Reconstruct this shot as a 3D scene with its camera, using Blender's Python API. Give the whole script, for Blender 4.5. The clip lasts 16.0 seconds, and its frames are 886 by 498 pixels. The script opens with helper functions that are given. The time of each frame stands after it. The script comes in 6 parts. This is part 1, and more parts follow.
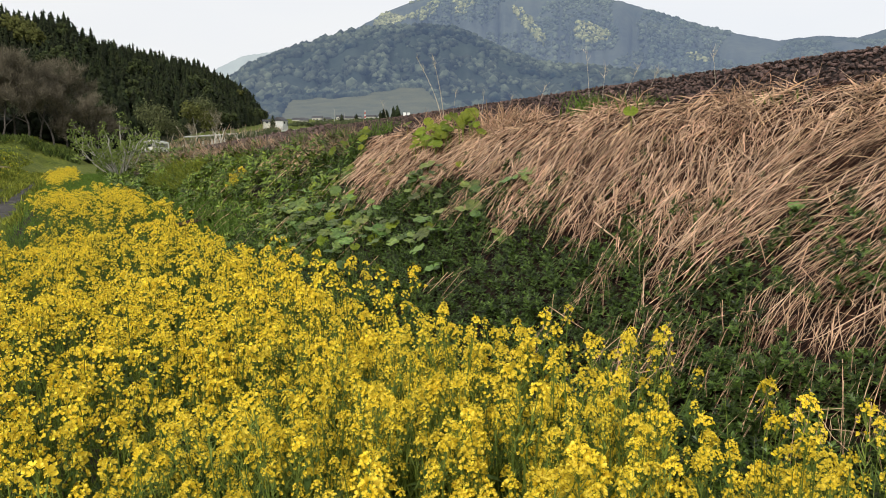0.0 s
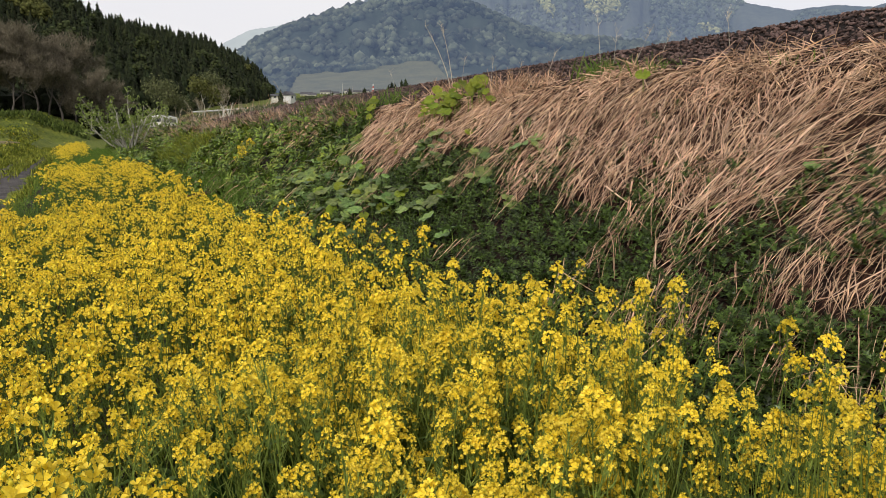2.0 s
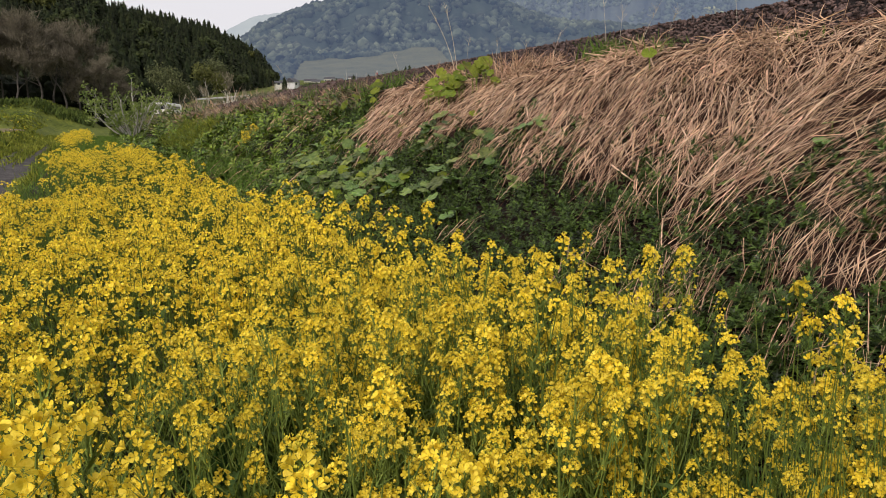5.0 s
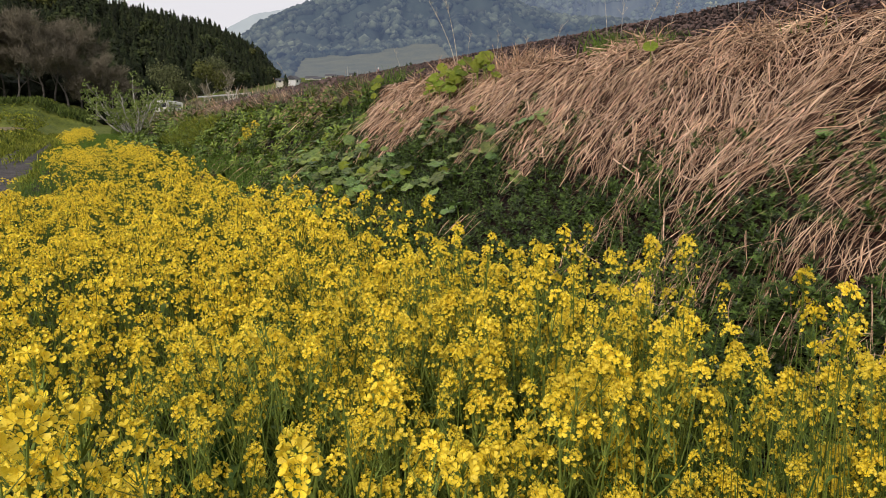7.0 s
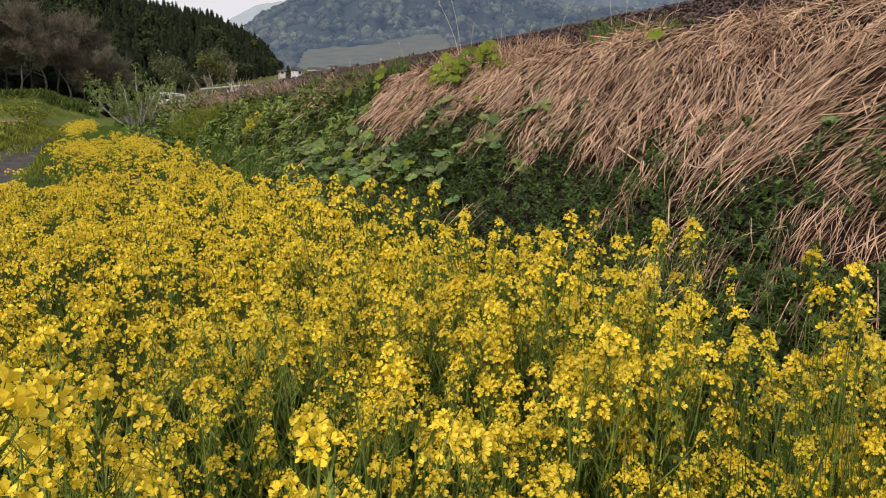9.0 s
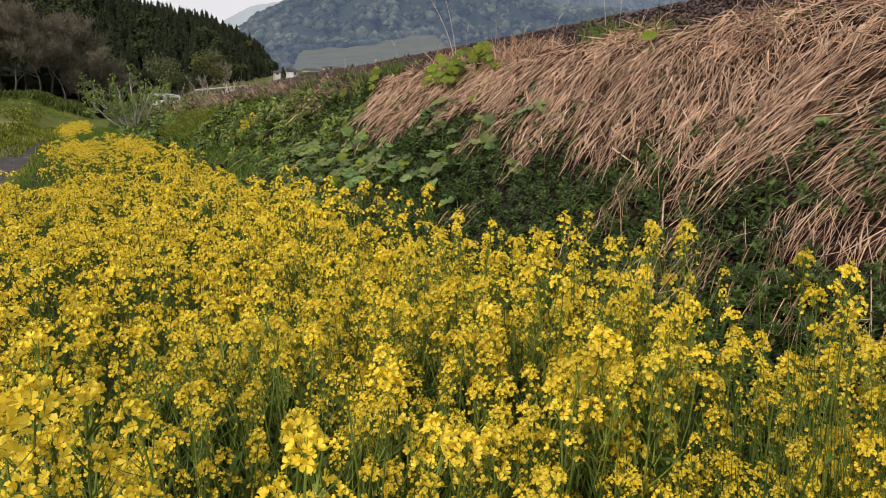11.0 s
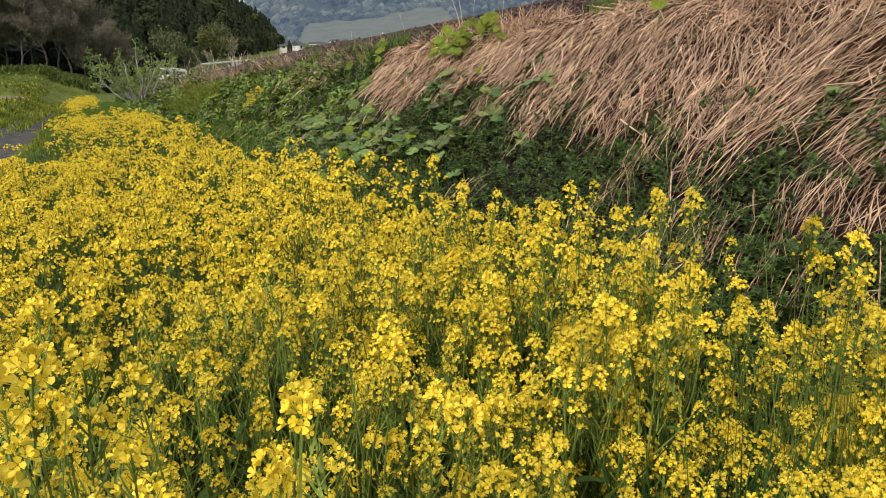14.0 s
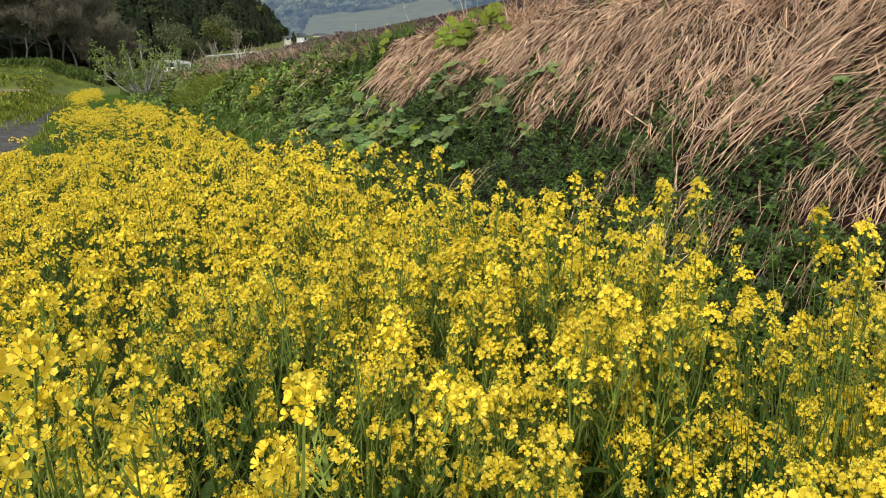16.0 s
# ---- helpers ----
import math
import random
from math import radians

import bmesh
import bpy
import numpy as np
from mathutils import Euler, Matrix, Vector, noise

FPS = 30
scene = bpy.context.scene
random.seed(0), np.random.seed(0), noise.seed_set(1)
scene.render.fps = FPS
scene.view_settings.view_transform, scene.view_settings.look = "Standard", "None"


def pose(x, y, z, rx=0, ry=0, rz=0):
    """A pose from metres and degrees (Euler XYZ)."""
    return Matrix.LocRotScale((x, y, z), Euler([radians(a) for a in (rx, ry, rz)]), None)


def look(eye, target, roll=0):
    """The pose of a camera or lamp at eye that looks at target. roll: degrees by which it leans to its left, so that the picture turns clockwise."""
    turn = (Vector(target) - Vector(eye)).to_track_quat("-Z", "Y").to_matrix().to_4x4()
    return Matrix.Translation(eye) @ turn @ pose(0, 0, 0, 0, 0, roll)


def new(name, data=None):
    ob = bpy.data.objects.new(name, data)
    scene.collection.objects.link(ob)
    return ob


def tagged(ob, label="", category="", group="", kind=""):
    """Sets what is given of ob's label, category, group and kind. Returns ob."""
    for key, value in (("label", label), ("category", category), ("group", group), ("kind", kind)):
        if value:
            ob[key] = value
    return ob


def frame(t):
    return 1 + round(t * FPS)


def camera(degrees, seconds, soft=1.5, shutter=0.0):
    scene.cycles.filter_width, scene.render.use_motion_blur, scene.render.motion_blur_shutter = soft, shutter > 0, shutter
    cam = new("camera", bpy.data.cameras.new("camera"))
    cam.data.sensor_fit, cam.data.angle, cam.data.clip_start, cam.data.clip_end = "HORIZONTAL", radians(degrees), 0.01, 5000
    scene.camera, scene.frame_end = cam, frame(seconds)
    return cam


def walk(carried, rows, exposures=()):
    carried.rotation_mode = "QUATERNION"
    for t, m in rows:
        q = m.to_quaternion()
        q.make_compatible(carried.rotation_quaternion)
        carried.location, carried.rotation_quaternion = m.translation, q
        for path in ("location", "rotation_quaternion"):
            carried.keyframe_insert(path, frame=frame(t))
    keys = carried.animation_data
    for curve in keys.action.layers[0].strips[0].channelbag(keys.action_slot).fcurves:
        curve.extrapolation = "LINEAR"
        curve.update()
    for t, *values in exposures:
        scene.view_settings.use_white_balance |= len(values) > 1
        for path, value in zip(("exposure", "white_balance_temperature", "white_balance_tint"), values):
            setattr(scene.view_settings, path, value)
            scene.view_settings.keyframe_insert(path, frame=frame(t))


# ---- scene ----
cam = camera(61.7, 16.0, 1.0)
PATH = [
    (0, (-0.03, -0.149, 1.394), (0.839, 1.637, 1.162), -0.1),
    (0.5, (-0.014, -0.131, 1.38), (0.848, 1.657, 1.137), -0.2),
    (1, (-0.012, -0.126, 1.364), (0.842, 1.663, 1.101), -0.3),
    (1.5, (-0.027, -0.129, 1.347), (0.823, 1.659, 1.068), -0.3),
    (2, (-0.022, -0.125, 1.329), (0.821, 1.664, 1.029), -0.4),
    (2.5, (-0.015, -0.115, 1.315), (0.823, 1.673, 0.993), -0.5),
    (3, (-0.009, -0.108, 1.297), (0.827, 1.678, 0.964), -0.6),
    (3.5, (-0.013, -0.106, 1.291), (0.821, 1.681, 0.954), -0.6),
    (4, (-0.019, -0.11, 1.289), (0.811, 1.679, 0.957), -0.6),
    (6.5, (0.001, -0.097, 1.269), (0.827, 1.693, 0.929), -0.7),
    (7, (-0.003, -0.098, 1.267), (0.82, 1.692, 0.924), -0.9),
    (7.5, (-0.004, -0.1, 1.262), (0.815, 1.691, 0.91), -0.9),
    (8, (-0.005, -0.095, 1.25), (0.811, 1.695, 0.889), -1.0),
    (8.5, (-0.012, -0.104, 1.254), (0.803, 1.686, 0.89), -1.1),
    (9, (-0.017, -0.102, 1.254), (0.796, 1.688, 0.888), -1.1),
    (11.5, (-0.008, -0.1, 1.256), (0.817, 1.685, 0.892), -1.2),
    (12, (-0.011, -0.098, 1.255), (0.811, 1.688, 0.892), -1.2),
    (12.5, (-0.012, -0.099, 1.251), (0.805, 1.69, 0.887), -1.2),
    (13, (-0.01, -0.096, 1.245), (0.802, 1.691, 0.863), -1.3),
    (13.5, (-0.01, -0.097, 1.244), (0.795, 1.686, 0.832), -1.4),
    (14, (0.002, -0.096, 1.242), (0.8, 1.686, 0.811), -1.4),
    (14.5, (-0.007, -0.103, 1.247), (0.787, 1.68, 0.81), -1.5),
    (15, (-0.009, -0.103, 1.249), (0.779, 1.68, 0.804), -1.7),
    (15.5, (0.003, -0.095, 1.241), (0.79, 1.689, 0.798), -1.5),
    (16, (0.005, -0.092, 1.239), (0.789, 1.692, 0.787), -1.6),
]
walk(cam, [(t, look(eye, target, roll)) for t, eye, target, roll in PATH], [(0, -0.10, 6400, 10), (1.5, -0.13, 6450, 12), (3, -0.27, 6450, 16), (12.8, -0.26, 6450, 16), (14, -0.04, 6350, 10), (16, 0.06, 6250, 5)])

# ---- world, sun, exposure ----
world = bpy.data.worlds.new("world")
scene.world = world
world.use_nodes = True
wn, wl = world.node_tree.nodes, world.node_tree.links
wn.clear()
sky = wn.new("ShaderNodeTexSky")
sky.sky_type = "NISHITA"
sky.sun_disc = False
sky.sun_elevation = radians(35)
sky.sun_rotation = radians(235)
sky.air_density, sky.dust_density, sky.ozone_density = 1.0, 4.0, 1.0
w_sky = wn.new("ShaderNodeBackground")
w_sky.inputs[1].default_value = 0.10
wl.new(sky.outputs[0], w_sky.inputs[0])
# thin bright cloud over the whole sky
w_co = wn.new("ShaderNodeTexCoord")
w_map = wn.new("ShaderNodeMapping")
w_map.inputs["Scale"].default_value = (1.2, 1.2, 4.0)
w_noise = wn.new("ShaderNodeTexNoise")
w_noise.inputs["Scale"].default_value = 1.6
w_noise.inputs["Detail"].default_value = 5
w_ramp = wn.new("ShaderNodeValToRGB")
w_ramp.color_ramp.elements[0].position, w_ramp.color_ramp.elements[0].color = 0.3, (0.96, 0.965, 0.98, 1)
w_ramp.color_ramp.elements[1].position, w_ramp.color_ramp.elements[1].color = 0.65, (1.03, 1.015, 0.99, 1)
w_cloud = wn.new("ShaderNodeBackground")
w_cloud.inputs[1].default_value = 1.13
w_mix = wn.new("ShaderNodeMixShader")
w_mix.inputs[0].default_value = 0.8
w_out = wn.new("ShaderNodeOutputWorld")
wl.new(w_co.outputs["Generated"], w_map.inputs[0])
wl.new(w_map.outputs[0], w_noise.inputs["Vector"])
wl.new(w_noise.outputs[0], w_ramp.inputs[0])
wl.new(w_ramp.outputs[0], w_cloud.inputs[0])
wl.new(w_sky.outputs[0], w_mix.inputs[1])
wl.new(w_cloud.outputs[0], w_mix.inputs[2])
wl.new(w_mix.outputs[0], w_out.inputs[0])

sun_data = bpy.data.lights.new("sun", "SUN")
sun_data.energy, sun_data.angle, sun_data.color = 2.7, radians(4), (1.0, 0.94, 0.85)
sun = new("sun", sun_data)
sun.matrix_world = look((-40, -28, 34), (0, 5, 0))

# ---- materials ----
def material(name, dark, light, scale=6.0, rough=0.75, bump=0.0, bump_scale=60.0, glow=0.0, through_light=0.0, vary=0.25, haze=(0.54, 0.69, 1.0), island=False, hue=0.0, metal=0.0, spec=0.16):
    m = bpy.data.materials.new(name)
    m.use_nodes = True
    n, l = m.node_tree.nodes, m.node_tree.links
    n.clear()
    out = n.new("ShaderNodeOutputMaterial")
    bs = n.new("ShaderNodeBsdfPrincipled")
    geo = n.new("ShaderNodeNewGeometry")
    big = n.new("ShaderNodeTexNoise")
    big.inputs["Scale"].default_value, big.inputs["Detail"].default_value = scale, 6
    small = n.new("ShaderNodeTexNoise")
    small.inputs["Scale"].default_value, small.inputs["Detail"].default_value = scale * 9, 3
    l.new(geo.outputs["Position"], big.inputs["Vector"])
    l.new(geo.outputs["Position"], small.inputs["Vector"])
    avg = n.new("ShaderNodeMath")
    avg.operation = "MULTIPLY_ADD"
    avg.inputs[1].default_value = 0.45
    l.new(small.outputs[0], avg.inputs[0])
    half = n.new("ShaderNodeMath")
    half.operation = "MULTIPLY"
    half.inputs[1].default_value = 0.55
    l.new(big.outputs[0], half.inputs[0])
    l.new(half.outputs[0], avg.inputs[2])
    ramp = n.new("ShaderNodeValToRGB")
    ramp.color_ramp.elements[0].position, ramp.color_ramp.elements[0].color = 0.36, (*dark, 1)
    ramp.color_ramp.elements[1].position, ramp.color_ramp.elements[1].color = 0.64, (*light, 1)
    l.new(avg.outputs[0], ramp.inputs[0])
    hsv = n.new("ShaderNodeHueSaturation")
    l.new(ramp.outputs[0], hsv.inputs["Color"])
    if island:
        rnd = geo.outputs["Random Per Island"]
    else:
        rnd = n.new("ShaderNodeObjectInfo").outputs["Random"]
    rng = n.new("ShaderNodeMapRange")
    rng.inputs["To Min"].default_value, rng.inputs["To Max"].default_value = 1 - vary, 1 + vary
    l.new(rnd, rng.inputs["Value"])
    l.new(rng.outputs[0], hsv.inputs["Value"])
    if hue:
        wig = n.new("ShaderNodeMath")
        wig.operation = "MULTIPLY"
        wig.inputs[1].default_value = 7.31
        fr = n.new("ShaderNodeMath")
        fr.operation = "FRACT"
        hr = n.new("ShaderNodeMapRange")
        hr.inputs["To Min"].default_value, hr.inputs["To Max"].default_value = 0.5 - hue, 0.5 + hue
        l.new(rnd, wig.inputs[0])
        l.new(wig.outputs[0], fr.inputs[0])
        l.new(fr.outputs[0], hr.inputs["Value"])
        l.new(hr.outputs[0], hsv.inputs["Hue"])
    l.new(hsv.outputs[0], bs.inputs["Base Color"])
    bs.inputs["Roughness"].default_value, bs.inputs["Metallic"].default_value = rough, metal
    bs.inputs["Specular IOR Level"].default_value = spec
    if bump:
        tex = n.new("ShaderNodeTexNoise")
        tex.inputs["Scale"].default_value, tex.inputs["Detail"].default_value = bump_scale, 6
        l.new(geo.outputs["Position"], tex.inputs["Vector"])
        bm_ = n.new("ShaderNodeBump")
        bm_.inputs["Strength"].default_value, bm_.inputs["Distance"].default_value = bump, 1.0 / bump_scale
        l.new(tex.outputs[0], bm_.inputs["Height"])
        l.new(bm_.outputs[0], bs.inputs["Normal"])
    last = bs.outputs[0]
    if through_light:
        tr = n.new("ShaderNodeBsdfTranslucent")
        l.new(hsv.outputs[0], tr.inputs[0])
        mix = n.new("ShaderNodeMixShader")
        mix.inputs[0].default_value = through_light
        l.new(last, mix.inputs[1])
        l.new(tr.outputs[0], mix.inputs[2])
        last = mix.outputs[0]
    # distance haze is added as emission; these surfaces are no light sources
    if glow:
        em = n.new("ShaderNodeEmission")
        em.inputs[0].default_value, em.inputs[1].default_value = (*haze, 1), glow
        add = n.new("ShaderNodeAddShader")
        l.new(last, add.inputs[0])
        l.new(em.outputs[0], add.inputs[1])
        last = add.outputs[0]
    l.new(last, out.inputs[0])
    return m


M_SOIL = material("soil", (0.018, 0.016, 0.010), (0.050, 0.040, 0.026), 2.0, 0.95, 0.6, 30, vary=0)
M_FIELD = material("field_grass", (0.030, 0.055, 0.008), (0.17, 0.19, 0.028), 0.35, 0.9, 0.9, 5, vary=0)
M_EARTH = material("bare_earth", (0.10, 0.085, 0.04), (0.24, 0.20, 0.11), 0.9, 0.95, 0.8, 12, vary=0)
M_PATH = material("gravel_path", (0.026, 0.024, 0.024), (0.115, 0.105, 0.100), 2.2, 0.95, 1.0, 18, vary=0)
# brown soil taken near black to carry the shade between plants and stalks
M_BANK = material("bank_soil_shade", (0.008, 0.005, 0.004), (0.024, 0.013, 0.009), 3.0, 0.95, 0.7, 25, vary=0)
M_STONE = material("ballast_stone", (0.026, 0.017, 0.015), (0.155, 0.102, 0.088), 13.0, 0.65, 0.6, 60, vary=0.65, hue=0.005)
M_STONES = material("ballast_stones", (0.026, 0.017, 0.015), (0.155, 0.102, 0.088), 13.0, 0.65, 0.6, 60, vary=0.65, hue=0.005, island=True)
# bed below the stones, darkened so the gaps look shaded
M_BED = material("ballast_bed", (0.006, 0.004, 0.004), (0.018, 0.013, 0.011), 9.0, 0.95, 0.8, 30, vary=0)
M_PETAL = material("yellow_petal", (0.75, 0.546, 0.016), (0.93, 0.748, 0.090), 60.0, 0.45, vary=0.2, through_light=0.25, spec=0.2)
M_PETALS = material("yellow_petals", (0.75, 0.551, 0.016), (0.93, 0.753, 0.090), 60.0, 0.45, vary=0.3, through_light=0.22, island=True, hue=0.010, spec=0.2)
M_BUD = material("flower_bud", (0.36, 0.33, 0.020), (0.62, 0.52, 0.040), 30.0, 0.5, vary=0.2)
M_STEM = material("rape_stem", (0.085, 0.13, 0.020), (0.23, 0.29, 0.055), 12.0, 0.6, vary=0.2, through_light=0.15)
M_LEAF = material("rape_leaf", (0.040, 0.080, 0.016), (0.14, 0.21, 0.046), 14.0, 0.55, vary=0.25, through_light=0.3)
# darker copies of stem and leaf: shade inside the dense growth is painted in
M_STEMS = material("rape_stems_shade", (0.050, 0.082, 0.012), (0.165, 0.215, 0.038), 12.0, 0.6, vary=0.25, through_light=0.15, island=True)
M_LEAVES = material("rape_leaves_shade", (0.018, 0.042, 0.008), (0.085, 0.135, 0.028), 14.0, 0.55, vary=0.35, through_light=0.15, island=True)
M_BLADE = material("green_blades", (0.05, 0.11, 0.015), (0.16, 0.24, 0.04), 6.0, 0.6, vary=0.35, through_light=0.3, island=True)
M_FIELDBLADE = material("field_blades", (0.035, 0.062, 0.008), (0.27, 0.285, 0.036), 0.5, 0.7, vary=0.5, through_light=0.2, island=True)
M_STRAW = material("dry_straw", (0.19, 0.105, 0.062), (0.66, 0.445, 0.285), 5.0, 0.6, vary=0.6, through_light=0.1, island=True, hue=0.012)
M_STRAWPALE = material("bleached_straw", (0.34, 0.220, 0.145), (0.64, 0.45, 0.31), 5.0, 0.5, vary=0.4, island=True)
M_STALK = material("dead_stalk", (0.30, 0.265, 0.20), (0.55, 0.50, 0.40), 9.0, 0.7, vary=0.2)
# brown straw darkened so that it holds the shade between upper stalks
M_STRAWLOW = material("shade_brown_straw", (0.018, 0.008, 0.005), (0.090, 0.041, 0.025), 5.0, 0.8, vary=0.4, island=True)
M_MUG = material("mugwort_leaf", (0.004, 0.013, 0.003), (0.100, 0.158, 0.030), 22.0, 0.38, vary=0.8, through_light=0.1, island=True, spec=0.22)
M_HERB = material("herb_leaf", (0.012, 0.036, 0.006), (0.19, 0.26, 0.036), 3.0, 0.45, vary=0.7, through_light=0.12, island=True, hue=0.02, spec=0.22)
M_BUTTER = material("butterbur_leaf", (0.050, 0.092, 0.016), (0.21, 0.285, 0.065), 18.0, 0.40, 0.6, 40, vary=0.55, through_light=0.2, hue=0.03, spec=0.38)
# yellow-green butterbur copy, brightened as if light shines through the leaf
M_BUTTERLIT = material("lit_butterbur_leaf", (0.095, 0.135, 0.012), (0.25, 0.31, 0.035), 14.0, 0.42, 0.5, 40, vary=0.3, through_light=0.4, hue=0.015)
M_CEDAR = material("cedar_foliage", (0.006, 0.010, 0.005), (0.030, 0.039, 0.013), 0.4, 0.85, vary=0.55, hue=0.02)
M_CEDARS = material("cedar_foliage_far", (0.006, 0.010, 0.005), (0.030, 0.039, 0.013), 0.25, 0.85, vary=0.5, island=True, hue=0.02)
M_BARK = material("bark", (0.045, 0.040, 0.035), (0.125, 0.112, 0.098), 3.0, 0.9, 0.6, 12)
M_PALEBARK = material("pale_bark", (0.28, 0.27, 0.235), (0.56, 0.53, 0.47), 5.0, 0.85, 0.4, 20)
M_TWIG = material("bare_twigs", (0.125, 0.105, 0.068), (0.32, 0.275, 0.19), 0.6, 0.9, vary=0.3, island=True)
M_BARETWIG = material("grey_twigs", (0.080, 0.070, 0.050), (0.225, 0.195, 0.140), 0.6, 0.9, vary=0.4, island=True)
# near-black colour imitates the shade below the tree canopy
M_UNDER = material("shade_clump", (0.006, 0.009, 0.005), (0.020, 0.026, 0.012), 0.8, 0.9, vary=0.4, island=True)
# darker grass tone that holds the shade of the steep terrace face
M_TERRACESHADE = material("shaded_terrace_grass", (0.028, 0.048, 0.008), (0.095, 0.125, 0.022), 0.4, 0.8, vary=0.35, island=True)
M_CROWN = material("broadleaf_crown", (0.026, 0.038, 0.016), (0.082, 0.096, 0.038), 0.5, 0.8, vary=0.35, through_light=0.2, island=True)
M_HILLCROWN = material("hill_broadleaf", (0.018, 0.028, 0.010), (0.062, 0.074, 0.024), 0.5, 0.85, vary=0.5, through_light=0.1, island=True)
M_FRESH = material("fresh_leaf", (0.095, 0.140, 0.034), (0.27, 0.33, 0.085), 1.5, 0.6, vary=0.3, through_light=0.3, island=True)
M_EDGECROWN = material("forest_edge_crown", (0.060, 0.074, 0.032), (0.165, 0.175, 0.078), 0.5, 0.8, vary=0.35, through_light=0.2, island=True)
M_YELLOWCROWN = material("budding_crown", (0.055, 0.064, 0.018), (0.140, 0.145, 0.042), 0.5, 0.85, vary=0.4, through_light=0.2, island=True)
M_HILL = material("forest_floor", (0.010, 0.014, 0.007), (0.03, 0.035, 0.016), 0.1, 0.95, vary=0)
# far slopes and meadow: glow paints in blue air haze, stronger with distance
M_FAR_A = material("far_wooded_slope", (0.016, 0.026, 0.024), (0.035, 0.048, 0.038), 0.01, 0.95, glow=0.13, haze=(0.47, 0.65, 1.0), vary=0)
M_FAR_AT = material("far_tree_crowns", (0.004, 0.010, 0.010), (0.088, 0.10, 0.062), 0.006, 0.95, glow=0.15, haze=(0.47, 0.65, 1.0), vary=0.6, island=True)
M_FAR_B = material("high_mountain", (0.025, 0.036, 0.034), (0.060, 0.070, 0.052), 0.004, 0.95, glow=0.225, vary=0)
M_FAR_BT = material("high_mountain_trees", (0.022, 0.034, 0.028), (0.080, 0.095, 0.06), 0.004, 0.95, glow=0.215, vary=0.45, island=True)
# lighter crown colour stands for sunlight falling on parts of the mountain
M_FAR_LIT = material("sunlit_far_crowns", (0.10, 0.115, 0.052), (0.235, 0.23, 0.115), 0.012, 0.95, glow=0.20, vary=0.4, island=True)
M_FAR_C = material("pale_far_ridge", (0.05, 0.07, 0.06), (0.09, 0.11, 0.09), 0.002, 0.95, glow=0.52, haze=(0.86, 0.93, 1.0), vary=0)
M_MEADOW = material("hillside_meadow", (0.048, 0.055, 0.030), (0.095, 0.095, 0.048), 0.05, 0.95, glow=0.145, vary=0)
M_WHITE = material("white_paint", (0.62, 0.62, 0.60), (0.80, 0.80, 0.78), 1.0, 0.5)
M_CREAM = material("cream_paint", (0.55, 0.53, 0.46), (0.74, 0.72, 0.64), 1.0, 0.45)
M_GLASS = material("dark_window", (0.015, 0.018, 0.022), (0.04, 0.045, 0.05), 1.0, 0.1, spec=0.6)
M_ROOF = material("dark_roof", (0.04, 0.04, 0.045), (0.10, 0.10, 0.11), 1.0, 0.6)
M_GREY = material("grey_metal", (0.16, 0.165, 0.17), (0.30, 0.30, 0.31), 1.0, 0.55, metal=0.3)
M_RED = material("red_paint", (0.42, 0.05, 0.03), (0.55, 0.08, 0.05), 1.0, 0.5)
M_CONC = material("concrete", (0.28, 0.275, 0.26), (0.45, 0.44, 0.42), 0.8, 0.9, 0.4, 10)
M_WOOD = material("weathered_board", (0.06, 0.035, 0.025), (0.17, 0.10, 0.075), 4.0, 0.85, 0.5, 30)

# ---- mesh helpers ----
rs = np.random.RandomState(7)


def mesh_from(name, v, f, mats, slots=None, smooth=False):
    """A mesh of triangles from arrays."""
    v, f = np.asarray(v, dtype=np.float32), np.asarray(f, dtype=np.int32)
    me = bpy.data.meshes.new(name)
    me.vertices.add(len(v))
    me.vertices.foreach_set("co", v.ravel())
    me.loops.add(f.size)
    me.loops.foreach_set("vertex_index", f.ravel())
    me.polygons.add(len(f))
    me.polygons.foreach_set("loop_start", np.arange(0, f.size, 3, dtype=np.int32))
    for m in (mats if isinstance(mats, (list, tuple)) else [mats]):
        me.materials.append(m)
    if slots is not None:
        me.polygons.foreach_set("material_index", np.asarray(slots, dtype=np.int32))
    me.polygons.foreach_set("use_smooth", np.full(len(f), bool(smooth)))
    me.update(calc_edges=True)
    return me


def join(parts):
    """Several (v, f) in one."""
    vs, fs, o = [], [], 0
    for v, f in parts:
        vs.append(v)
        fs.append(np.asarray(f) + o)
        o += len(v)
    return np.concatenate(vs), np.concatenate(fs)


def spread(v, f, mats):
    """Copies of (v, f) under an array of 4x4 matrices, in one."""
    v, f, mats = np.asarray(v), np.asarray(f), np.asarray(mats)
    n = len(mats)
    out = np.einsum("nij,vj->nvi", mats[:, :3, :3], v) + mats[:, None, :3, 3]
    return out.reshape(-1, 3), (f[None] + (np.arange(n) * len(v))[:, None, None]).reshape(-1, 3)


